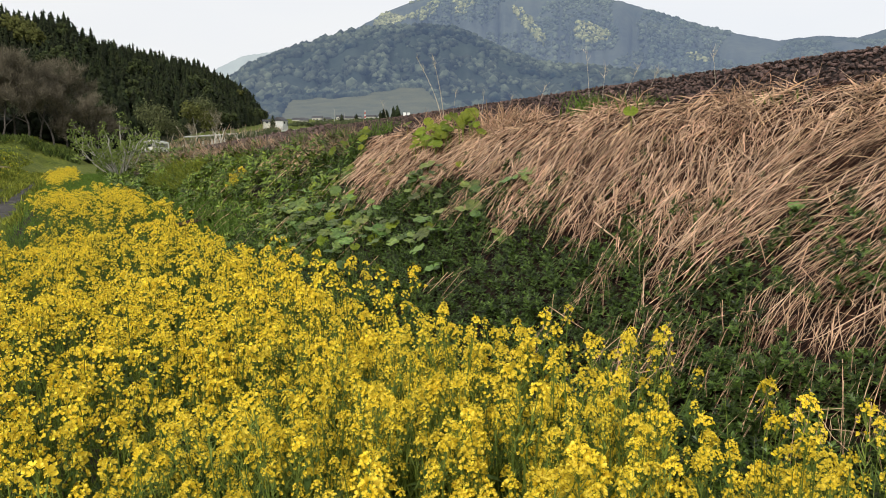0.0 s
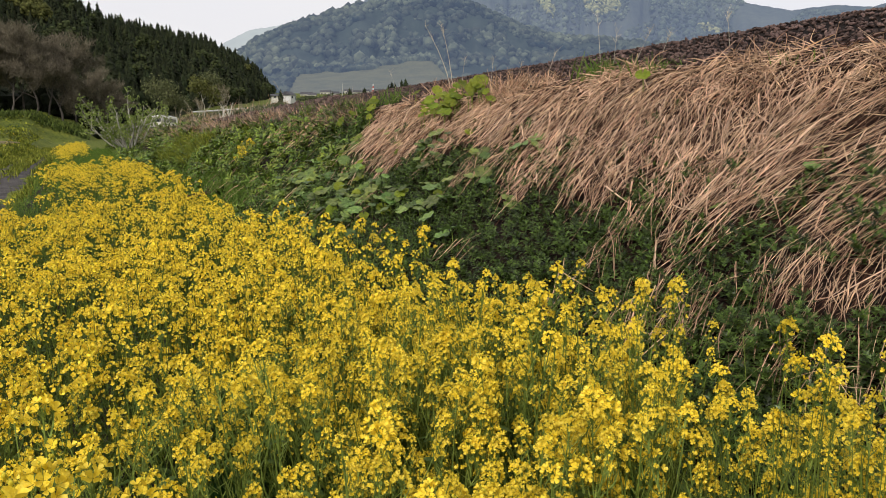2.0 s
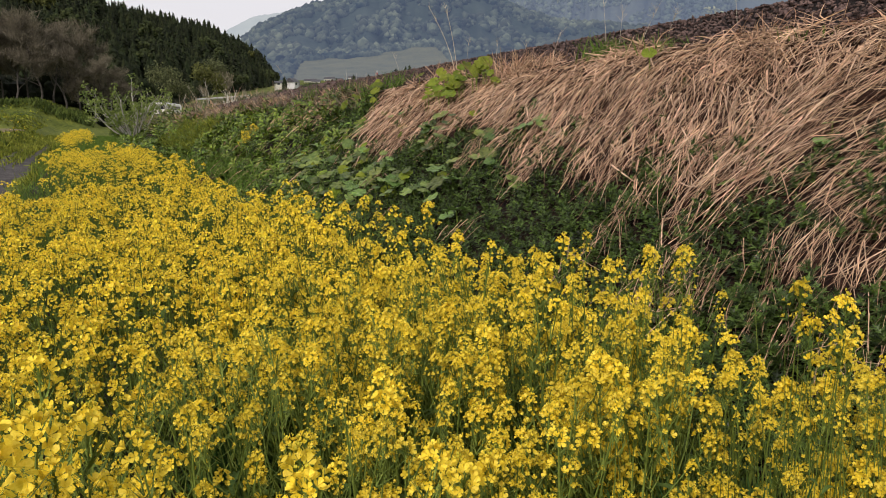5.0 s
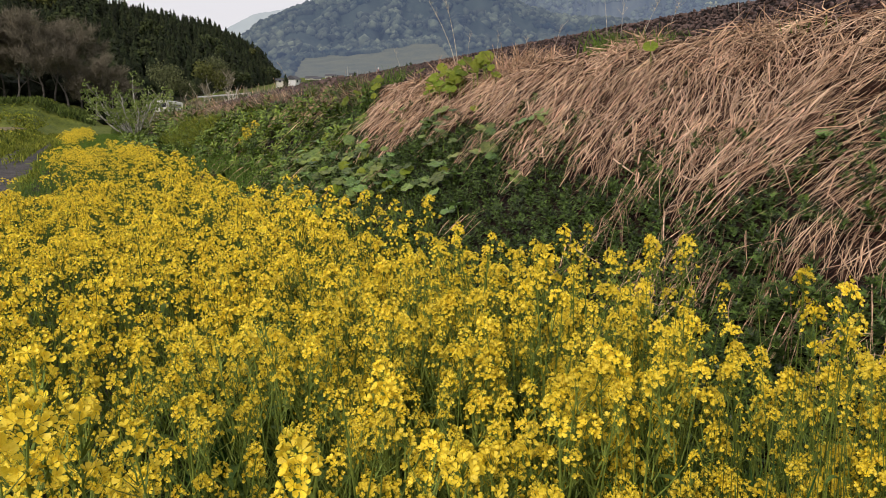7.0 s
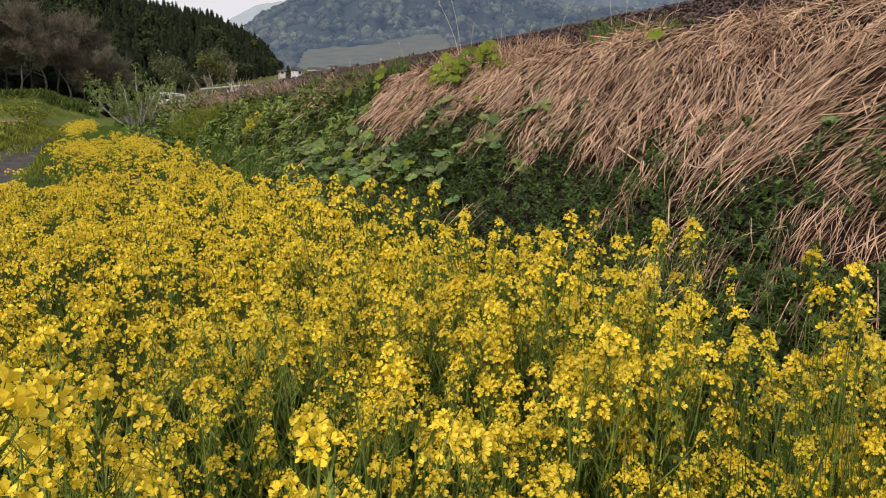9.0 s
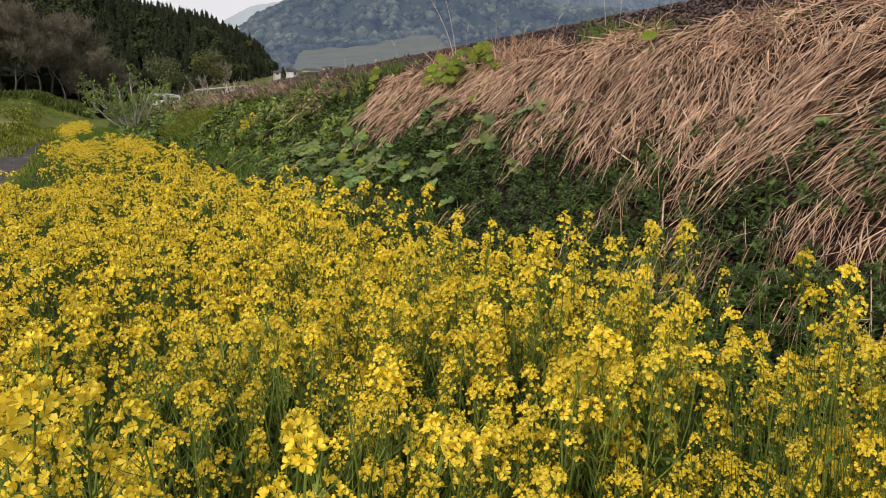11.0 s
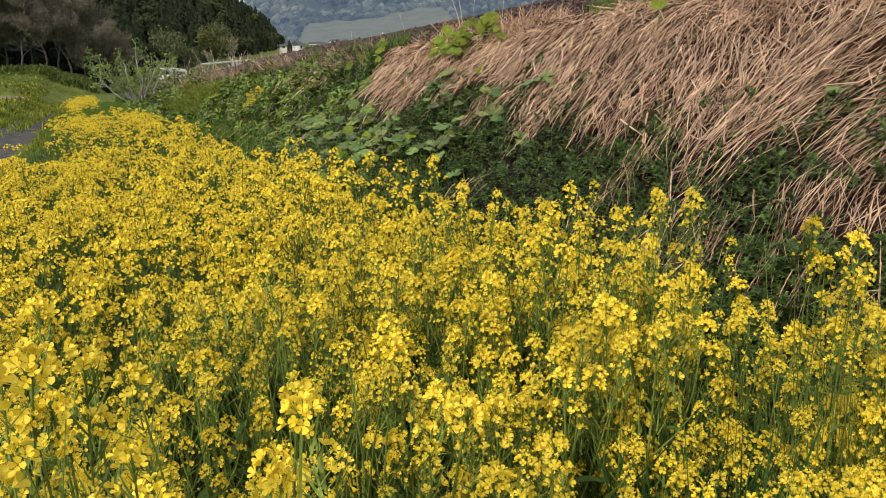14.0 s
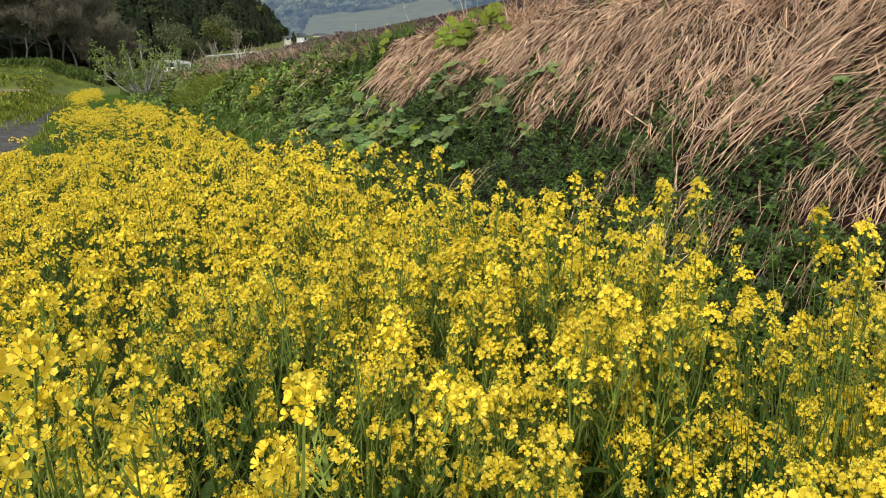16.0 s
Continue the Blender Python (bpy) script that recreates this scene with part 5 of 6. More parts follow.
side = unit(np.cross(way, r.randn(n, 3)))
ln = 0.18 + 0.30 * r.rand(n) + 0.10 * step(0.25, 0.95, bx)
v, f = blades(np.stack([bx, by, ground_z(bx, by)], 1), way, side, ln, 0.005 + 0.010 * r.rand(n), np.stack([0.1 * r.randn(n), 0.1 * r.randn(n), -0.05 * r.rand(n)], 1), 3)
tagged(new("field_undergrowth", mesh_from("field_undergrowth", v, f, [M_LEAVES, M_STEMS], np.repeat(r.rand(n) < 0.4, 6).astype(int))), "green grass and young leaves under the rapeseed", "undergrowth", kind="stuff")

n = 4500
bx, by = 0.45 + 0.9 * r.rand(n), 0.25 + 3.2 * r.rand(n)
ok = (bx < np.interp(by, FIELD_EDGE_Y, FIELD_EDGE_X)) & (np.hypot((bx - 0.98) / 0.25, (by - 0.81) / 0.22) > 1)
bx, by = bx[ok], by[ok]
n = len(bx)
way = unit(np.stack([0.45 * r.randn(n), 0.45 * r.randn(n), np.ones(n)], 1))
v, f = blades(np.stack([bx, by, ground_z(bx, by) + 0.1], 1), way, unit(np.cross(way, r.randn(n, 3))), 0.24 + 0.24 * r.rand(n), 0.004 + 0.009 * r.rand(n), 0.10 * r.randn(n, 3), 3)
tagged(new("flower_leaves", mesh_from("flower_leaves", v, f, [M_LEAVES, M_STEMS], np.repeat(r.rand(n) < 0.5, 6).astype(int))), "yellow-green leaves and side shoots between the flowers", "leaves", kind="stuff")

# clump of narrow dark leaves
def blade_clump(name, x, y, z, n, h, spread_, width, mat, label, category, seed, group=""):
    r = np.random.RandomState(seed)
    a = r.rand(n) * 6.283
    base = np.stack([0.05 * r.randn(n), 0.05 * r.randn(n), np.full(n, -0.03)], 1) * (spread_ / 0.4)
    way = unit(np.stack([np.cos(a) * spread_ * r.rand(n), np.sin(a) * spread_ * r.rand(n), np.ones(n)], 1))
    side = unit(np.cross(way, r.randn(n, 3)))
    ln = h * (0.6 + 0.5 * r.rand(n))
    droop = np.stack([np.cos(a), np.sin(a), -0.8 * np.ones(n)], 1) * (0.28 * ln * r.rand(n))[:, None]
    v, f = blades(base, way, side, ln, width * (0.7 + 0.6 * r.rand(n)), droop, 5)
    ob = new(name, mesh_from(name, v, f, mat))
    ob.matrix_basis = Matrix.Translation((x, y, z))
    return tagged(ob, label, category, group, "stuff")


M_DARKBLADE = material("dark_narrow_leaf", (0.025, 0.075, 0.020), (0.065, 0.14, 0.035), 8.0, 0.45, vary=0.3, through_light=0.25, island=True)
blade_clump("leaf_clump", 0.95, 0.80, float(ground_z(0.95, 0.80)), 900, 0.66, 0.55, 0.011, M_DARKBLADE, "clump of narrow dark green leaves among the flowers", "leaf clump", 51)
blade_clump("leaf_clump", 0.87, 0.71, float(ground_z(0.87, 0.71)), 420, 0.56, 0.5, 0.011, M_DARKBLADE, "clump of narrow dark green leaves among the flowers", "leaf clump", 53)
blade_clump("leaf_clump", 0.28, 2.2, float(ground_z(0.28, 2.2)), 60, 0.66, 0.3, 0.012, M_DARKBLADE, "clump of narrow dark green leaves among the flowers", "leaf clump", 52)

# ---- growth on the bank ----
DRY_Y = [-6, 1.6, 2.2, 3.0, 3.6, 4.6, 5.2, 6.2, 7.0, 7.8, 9.4, 9.9, 10.6, 14, 60]
DRY_X = [2.54, 2.56, 2.66, 2.80, 2.88, 2.84, 3.00, 3.30, 3.15, 2.85, 2.98, 3.5, 3.95, 3.9, 3.6]


def dryness(x, y):
    """0 where green herbs cover the bank, 1 where dead grass does."""
    return step(-0.16, 0.16, x - np.interp(y, DRY_Y, DRY_X) - 0.06 + (0.16 + 0.10 * step(4.5, 2.5, y)) * lumps(x, y, 0.32) + 0.14 * lumps(x, y, 0.12, 2.0))


NORMAL = np.array([-0.643, 0, 0.766])


def straw(name, label, n, x0, x1, y0, y1, seed, keep, lo, hi, off, rise, wid, mat, wild=6.0):
    """Dead stalks lying down the slope."""
    r = np.random.RandomState(seed)
    x, y = x0 + (x1 - x0) * r.rand(n), y0 + (y1 - y0) * r.rand(n)
    steep = step(2.5, 2.9, y) * step(5.0, 4.0, y)
    lay = -12 - 10 * steep + 29 * step(3.1, 2.5, y + 0.25 * lumps(x, y, 0.7)) * step(2.75, 3.05, x) + (50 - 36 * steep) * step(3.68, 4.02, x + 0.1 * lumps(x, y, 0.5, 2.0)) * step(2.7, 3.2, y)
    phi = np.radians(lay + 9 * lumps(x, y, 0.62) + 5 * lumps(x, y, 0.2, 1.0) + wild * r.randn(n) * (1 + 1.2 * step(3.75, 4.0, x)) + 45 * (r.rand(n) < 0.09) * r.randn(n))
    ln = lo + (hi - lo) * r.rand(n) ** 1.3
    far = 1 + 0.09 * np.clip(y - 3.2, 0, 6) - 0.38 * step(3.2, 2.0, y)
    ok = keep(x, y, x - 0.7 * ln * np.cos(phi), y + ln * np.sin(phi), r) & (r.rand(n) < 1 / np.maximum(far, 1) ** 1.4)
    x, y, phi, ln, far = x[ok], y[ok], phi[ok], ln[ok], far[ok]
    n, k = len(x), 4
    s = np.linspace(0, 1, k + 1)
    kink = np.where(r.rand(n) < 0.12, np.radians(48) * r.randn(n), 0)
    ph = phi[:, None] + np.radians(4) * r.randn(n)[:, None] * s[None] ** 1.5 + kink[:, None] * step(0.35, 0.8, s)[None] - np.radians(3) * (lumps(x, y, 0.5, 9.0))[:, None] * s[None]
    arch = np.where(r.rand(n) < 0.2, 0.04 * r.rand(n), 0.006 * r.rand(n))
    ds = ln[:, None] / k
    gx = x[:, None] - 0.766 * np.concatenate([np.zeros((n, 1)), np.cumsum(np.cos(ph[:, 1:]) * ds, 1)], 1)
    gy = y[:, None] + np.concatenate([np.zeros((n, 1)), np.cumsum(np.sin(ph[:, 1:]) * ds, 1)], 1)
    h = (off + rise * r.rand(n) ** 1.6) * (1 - 0.75 * step(3.85, 4.12, x))
    h2 = off + rise * r.rand(n) ** 1.6
    fold = 0.035 * np.clip(lumps(gx, gy, 0.42, 5.0) + 0.1, 0, 1) * step(4.14, 3.85, gx) * step(2.5, 3.0, gx)
    hh = h[:, None] * (1 - s)[None] + h2[:, None] * s[None] + fold + arch[:, None] * np.sin(math.pi * s)[None]
    smooth_z = 0.84 * np.clip(gx - track_x(gy) + 4.45, 0, 2.2) + bank_grade(gy)
    gz = smooth_z + 0.025 + hh * 0.766
    gx = gx - hh * 0.643
    p = np.stack([gx, gy, gz], -1)
    w = unit(np.gradient(p, axis=1))
    side = unit(np.cross(w, NORMAL[None, None] + 0.6 * r.randn(n, 1, 3)))
    wd = wid * (far * (0.35 + 1.15 * r.rand(n) ** 1.4))[:, None] * (1 - 0.6 * s ** 2)[None]
    ridge = unit(np.cross(side, w))
    ridge = np.where(ridge[..., 2:3] < 0, -ridge, ridge) * (0.32 * wd)[..., None]
    v = np.stack([p - side * wd[..., None] / 2, p + ridge, p + side * wd[..., None] / 2], 2).reshape(n, -1, 3)
    f = []
    for i in range(k):
        for a in (3 * i, 3 * i + 1):
            f += [(a, a + 1, a + 4), (a, a + 4, a + 3)]
    f = (np.array(f)[None] + (np.arange(n) * 3 * (k + 1))[:, None, None]).reshape(-1, 3)
    return tagged(new(name, mesh_from(name, v.reshape(-1, 3), f, mat)), label, "dead grass", kind="stuff")


def both_dry(x, y, x2, y2, r):
    return r.rand(len(x)) < dryness(x, y) * (0.06 + 0.94 * dryness(x2, y2)) * (x < 4.14 - 0.10 * step(5.5, 7.0, y))


# lower mat: gap shade under the tan stalks is in its colour
straw("dead_grass_mat", "matted brown dead grass, darkened as shade between the stalks", 20000, 2.3, 4.14, -0.6, 11.2, 61, both_dry, 0.2, 0.5, 0.010, 0.02, 0.006, M_STRAWLOW, 22)
straw("dead_grass", "flattened tan dead grass lying down the bank", 19000, 2.3, 4.14, -0.6, 11.2, 64, both_dry, 0.12, 0.38, 0.02, 0.08, 0.0074, M_STRAW, 17)
straw("bleached_stalks", "bleached pale stalks over the dead grass", 5200, 2.7, 4.12, -0.6, 10.5, 65, both_dry, 0.10, 0.34, 0.05, 0.06, 0.0068, M_STRAWPALE, 22)
straw("dead_grass_strands", "long pale dead stalks strewn over the herbs", 3000, 2.45, 3.4, 0.0, 9.5, 62, lambda x, y, x2, y2, r: (lumps(x, y, 0.42, 7.0) > 0.34) & (x2 > 2.28), 0.15, 0.45, 0.07, 0.05, 0.005, M_STRAW, 14)
straw("dead_grass_strands", "bleached dead stalks arched over the dark herbs", 650, 2.35, 2.95, 0.6, 3.4, 68, lambda x, y, x2, y2, r: (lumps(x, y, 0.3, 4.0) > 0.12) & (x2 > 2.15), 0.16, 0.42, 0.05, 0.06, 0.0050, M_STRAW, 15)
straw("dead_grass_among_herbs", "pale dead stalks among the green herbs", 550, 2.2, 4.1, 8.0, 22, 66, lambda x, y, x2, y2, r: (lumps(x, y, 0.6, 8.0) > -0.15) & (x2 > 2.0), 0.3, 0.7, 0.07, 0.09, 0.005, M_STRAW, 16)
straw("crest_tangle", "tangled pale dead grass folded over the crest", 2600, 3.72, 4.16, 1.8, 9.5, 67, lambda x, y, x2, y2, r: lumps(x, y, 0.5, 6.0) > -0.35, 0.08, 0.26, 0.05, 0.12, 0.0080, M_STRAW, 55)
straw("dead_grass_crest", "dry brown grass along the crest", 4200, 3.5, 4.0, 12.0, 60, 63, lambda x, y, x2, y2, r: lumps(x, y, 1.4, 3.0) > -0.1, 0.3, 0.7, 0.03, 0.06, 0.012, M_STRAW, 25)

# mugwort
def lobed_leaf():
    """A leaf with three pairs of pointed lobes and a long tip."""
    v = [(0, 0, 0), (0.3, 0, 0.04), (0.6, 0, 0.03), (0.66, -0.12, 0.05), (0.66, 0.12, 0.05), (1.08, 0, -0.12)]
    f = [(2, 3, 5), (2, 5, 4)]
    for sgn in (-1, 1):
        for b, (dx, w) in ((0, (0.36, 0.30)), (1, (0.42, 0.42)), (2, (0.30, 0.28))):
            o, x0, z0 = len(v), v[b][0], v[b][2]
            v += [(x0 + dx, sgn * w, z0 + 0.09)]
            f += [(b, b + 1, o) if sgn > 0 else (b, o, b + 1)] if b < 2 else [(b, 4, o) if sgn > 0 else (b, o, 3)]
    return np.array(v), np.array(f)


def rosette(seed, leaf, n, lo, hi, up):
    r = np.random.RandomState(seed)
    a = np.arange(n) * 2.4 + r.rand(n) * 0.5
    t = np.arange(n) / n
    m = turn_mats(np.stack([0 * a, 0 * a, up * t], 1), a, 0.0, 0.0, lo + (hi - lo) * (1 - t))
    # raise each leaf by tipping it up along its own way
    out = []
    for k in range(n):
        q = np.array(Matrix.Rotation(a[k], 4, "Z") @ Matrix.Rotation(-(0.15 + 0.7 * t[k]) - 0.3 * r.rand(), 4, "Y"))
        q[:3, :3] *= lo + (hi - lo) * (1 - t[k])
        q[2, 3] = up * t[k]
        out.append(q)
    return spread(*leaf, np.array(out))


LOBED = lobed_leaf()
oval_v, oval_f = lance_leaf(1.0, 0.36, 0.5, 3)
MUGS = [rosette(70 + k, LOBED, 10, 0.024, 0.060, 0.075) for k in range(5)]
HERBS = [rosette(80 + k, (oval_v, oval_f), 9, 0.06, 0.150, 0.12) for k in range(4)]


def carpet(name, label, category, kinds, mat, x, y, size, seed, lift=0.02, lie=0.35):
    r = np.random.RandomState(seed)
    z = np.where(x > 1.95, bank_z(x, y), ground_z(x, y)) + lift
    parts = []
    for k, kind in enumerate(kinds):
        sel = np.arange(len(x)) % len(kinds) == k
        m = turn_mats(np.stack([x, y, z], 1)[sel], r.rand(sel.sum()) * 6.3, lie + 0.3 * r.rand(sel.sum()), math.pi + 0.8 * r.randn(sel.sum()), size[sel])
        parts.append(spread(*kind, m))
    v, f = join(parts)
    return tagged(new(name, mesh_from(name, v, f, mat)), label, category, kind="stuff")


r = np.random.RandomState(90)
x, y = scattered(1.15, 4.1, 0.2, 12, 0.053, 91)
p_green = (1 - dryness(x, y)) * step(14, 9, y) + 0.18 * (lumps(x, y, 0.3, 6.0) > 0.25) * step(3.75, 3.5, x) + 0.55 * (lumps(x, y, 0.26, 3.0) > 0.1) * step(5.5, 4.0, y) * step(3.45, 3.1, x)
ok = (r.rand(len(x)) < p_green) & (x > np.interp(y, FIELD_EDGE_Y, FIELD_EDGE_X) - 0.1)
x, y = x[ok], y[ok]
carpet("mugwort", "low dark green mugwort covering the foot of the bank", "mugwort", MUGS, M_MUG, x, y, (0.7 + 0.6 * r.rand(len(x)) + 0.25 * lumps(x, y, 0.6, 2.0)) * (1 + 0.25 * step(3.2, 2.0, y)), 92, 0.045)
x, y = scattered(1.6, 4.2, 8.0, 34, 0.175, 93)
ok = (r.rand(len(x)) < (1 - dryness(x, y)) * 0.95 * step(7.5, 9.5, y) * (1 - 0.6 * step(20, 30, y) * step(3.1, 3.7, x + 0.3 * lumps(x, y, 1.2)))) & (x > np.where(y < 24, 1.4, 1.0)) & ((r.rand(len(x)) < 0.12) | (x > 2.45 + 0.15 * lumps(x, y, 0.7)) | (y < 12.2) | (y > 24))
x, y = x[ok], y[ok]
carpet("bank_herbs", "mixed green herbs spreading over the bank", "herbs", HERBS, M_HERB, x, y, (0.75 + 0.9 * r.rand(len(x))) * (0.72 + 0.4 * step(9, 20, y)), 94, 0.05, 0.65)
x, y = scattered(1.6, 4.4, 30, 75, 0.27, 95)
ok = r.rand(len(x)) < 1 - 0.8 * step(2.2, 2.8, x + 0.4 * lumps(x, y, 2.0))
x, y = x[ok], y[ok]
carpet("far_bank_herbs", "green herbs on the far stretch of the bank", "herbs", HERBS, M_HERB, x, y, 2.0 + 1.6 * r.rand(len(x)), 96)

# grass verge at the foot of the bank and along the track
n = 28000
bx, by = -1.9 + 4.4 * r.rand(n), 8.0 + 50 * r.rand(n) ** 1.4
ok = (bx > np.where(by < 23, -1.1, -1.6)) | ((bx < -1.2) & (bx > -1.33))
bx, by = bx[ok], by[ok]
n = len(bx)
bz = np.where(bx > 1.95, bank_z(bx, by), ground_z(bx, by))
way = unit(np.stack([0.4 * r.randn(n), 0.4 * r.randn(n), np.ones(n)], 1))
v, f = blades(np.stack([bx, by, bz], 1), way, unit(np.cross(way, r.randn(n, 3))), 0.10 + 0.16 * r.rand(n), 0.006 + 0.0006 * by, 0.05 * r.randn(n, 3), 2)
tagged(new("verge_grass", mesh_from("verge_grass", v, f, M_BLADE)), "short fresh grass beside the track and bank", "grass", kind="stuff")

# yellowish grass on the farther bank and tan dead grass beyond it
n = 3000
by = 21 + 12 * r.rand(n)
bx = 2.5 + 1.0 * r.rand(n)
ok = lumps(bx, by, 1.3, 2.0) > -0.2
bx, by = bx[ok], by[ok]
n = len(bx)
way = unit(np.stack([-0.6 + 0.4 * r.randn(n), 0.4 * r.randn(n), np.ones(n)], 1))
v, f = blades(np.stack([bx, by, bank_z(bx, by)], 1), way, unit(np.cross(way, r.randn(n, 3))), 0.2 + 0.25 * r.rand(n), np.full(n, 0.02), 0.1 * r.randn(n, 3), 2)
tagged(new("bank_grass", mesh_from("bank_grass", v, f, M_FIELDBLADE)), "yellow-green grass on the farther bank", "grass", kind="stuff")
n = 9000
a, q = np.radians(3.4 + 10.5 * r.rand(n)), 62 + 260 * r.rand(n) ** 1.2
bx, by = q * np.sin(a), q * np.cos(a)
ok = bx < track_x(by) - 4.2
bx, by, q = bx[ok], by[ok], q[ok]
n = len(bx)
way = unit(np.stack([0.5 * r.randn(n), 0.5 * r.randn(n), np.ones(n)], 1))
v, f = blades(np.stack([bx, by, ground_z(bx, by)], 1), way, unit(np.cross(way, r.randn(n, 3))), 0.3 + 0.5 * r.rand(n), 0.0016 * q, 0.1 * r.randn(n, 3), 2)
tagged(new("dead_meadow_grass", mesh_from("dead_meadow_grass", v, f, [M_TWIG, M_STRAW, M_FIELDBLADE], np.repeat(r.choice(3, n, p=[0.55, 0.25, 0.2]), 4))), "pale dead grass on the open ground beyond the bank", "grass", kind="stuff")

# short lawn at the bank's foot
n = 12000
bx, by = 1.3 + 1.5 * r.rand(n), 11.8 + 12.5 * r.rand(n)
bz = np.where(bx > 1.95, bank_z(bx, by), ground_z(bx, by))
way = unit(np.stack([-0.3 + 0.5 * r.randn(n), 0.5 * r.randn(n), np.ones(n)], 1))
v, f = blades(np.stack([bx, by, bz], 1), way, unit(np.cross(way, r.randn(n, 3))), 0.06 + 0.09 * r.rand(n), np.full(n, 0.014), 0.04 * r.randn(n, 3), 2)
tagged(new("lawn_grass", mesh_from("lawn_grass", v, f, M_BLADE)), "short even green grass at the foot of the bank", "grass", kind="stuff")

# grass grown over the farther track
n = 11000
by = 15 + 49 * r.rand(n)
bx = -3.7 - 0.010 * by + 2.6 * r.rand(n)
rut = np.abs(np.abs(bx + 2.2 + 0.010 * by) - 0.45)
ok = (np.abs(bx + 2.2 + 0.010 * by) > 0.85 + 0.15 * lumps(bx, by, 0.8)) | ((rut > 0.16) & (r.rand(n) < 0.9 * step(22, 34, by))) | (r.rand(n) < 0.35 * step(34, 60, by))
bx, by = bx[ok], by[ok]
n = len(bx)
way = unit(np.stack([0.4 * r.randn(n), 0.4 * r.randn(n), np.ones(n)], 1))
v, f = blades(np.stack([bx, by, ground_z(bx, by)], 1), way, unit(np.cross(way, r.randn(n, 3))), 0.10 + 0.14 * r.rand(n), 0.0016 * by, 0.05 * r.randn(n, 3), 2)
tagged(new("track_grass", mesh_from("track_grass", v, f, M_FIELDBLADE)), "green grass growing over the farther track", "grass", kind="stuff")

# grass of the terraced field beyond the track
n = 17000
a, q = np.radians(-12 + 15 * r.rand(n)), 22 + 105 * r.rand(n) ** 1.1
bx, by = q * np.sin(a), q * np.cos(a)
ok = bx < -3.4 - 0.012 * by
bx, by, q = bx[ok], by[ok], q[ok]
n = len(bx)
way = unit(np.stack([0.4 * r.randn(n), 0.4 * r.randn(n), np.ones(n)], 1))
v, f = blades(np.stack([bx, by, ground_z(bx, by)], 1), way, unit(np.cross(way, r.randn(n, 3))), (0.07 + 0.11 * r.rand(n)) * (1 + 0.9 * np.clip(lumps(bx, by, 6.0, 2.0), 0, 1)), 0.0027 * q, 0.05 * r.randn(n, 3), 2)
tagged(new("field_grass", mesh_from("field_grass", v, f, M_FIELDBLADE)), "uneven green grass on the low terraces", "grass", kind="stuff")

# upper terrace face: its shade is put into the dark blade colour
n = 7000
a, q = np.radians(-13 + 13 * r.rand(n)), 98 + 17 * r.rand(n)
bx, by = q * np.sin(a), q * np.cos(a)
way = unit(np.stack([0.3 * r.randn(n), 0.3 * r.randn(n), np.ones(n)], 1))
v, f = blades(np.stack([bx, by, ground_z(bx, by)], 1), way, unit(np.cross(way, r.randn(n, 3))), 0.35 + 0.4 * r.rand(n), np.full(n, 0.22), 0.1 * r.randn(n, 3), 2)
tagged(new("terrace_grass", mesh_from("terrace_grass", v, f, M_TERRACESHADE)), "grass darkened as the shaded upper terrace face", "grass", kind="stuff")

# ---- butterbur ----
def butterbur_leaf(seed):
    """A round notched leaf, dished, with folded veins and a wavy rim."""
    r = np.random.RandomState(seed)
    n = 25
    ang = np.linspace(0.20, 2 * math.pi - 0.20, n)
    v = [(0, 0, 0)]
    for q in (0.35, 0.72, 1.0):
        for i, t in enumerate(ang):
            rad = q * (1.0 - 0.16 * math.cos(t)) * (1 + 0.035 * r.randn() * q)
            fold = 0.055 * q * (1 if i % 4 < 2 else -1)
            v.append((-rad * math.cos(t), rad * math.sin(t), 0.22 * q * q - 0.30 * q ** 4 * (0.5 + 0.5 * math.sin(t + seed)) + fold + 0.02 * r.randn() * q))
    f = [(0, i, i + 1) for i in range(1, n)]
    for o in (0, n):
        for i in range(1 + o, n + o):
            f += [(i, i + n, i + n + 1), (i, i + n + 1, i + 1)]
    return mesh_from("leaf", np.array(v), f, M_BUTTER, smooth=True)


butter_me = [butterbur_leaf(s) for s in range(5)]
lit_leaf_me = [butterbur_leaf(s) for s in range(5, 8)]
for me in lit_leaf_me:
    me.materials[0] = M_BUTTERLIT
stalk_me = mesh_from("stalk", *tube([(0, 0, -0.03), (0.01, 0, 0.5), (0.0, 0, 1.0)], [0.006, 0.005, 0.004], 5), M_STEM)
BUTTERBUR = [(3.94, 7.59), (3.74, 7.52), (3.63, 7.58), (3.72, 6.66), (3.63, 7.97), (3.95, 9.14), (2.73, 5.62), (2.83, 4.73), (2.68, 6.19), (2.59, 6.78), (2.8, 7.77), (2.39, 7.35), (2.53, 8.66), (2.72, 10.45), (2.77, 9.1), (2.95, 8.59),
             (3.04, 6.82), (2.89, 6.33), (3.31, 8.18), (3.8, 4.42), (3.16, 2.39), (2.94, 2.77), (3.52, 11.04), (2.95, 10.52), (2.64, 11.54), (2.31, 9.2), (3.31, 9.87), (3.5, 9.25), (3.32, 2.47)]
BIG = {0: 0.13, 6: 0.125, 7: 0.10, 19: 0.06, 20: 0.045, 21: 0.05, 28: 0.045}


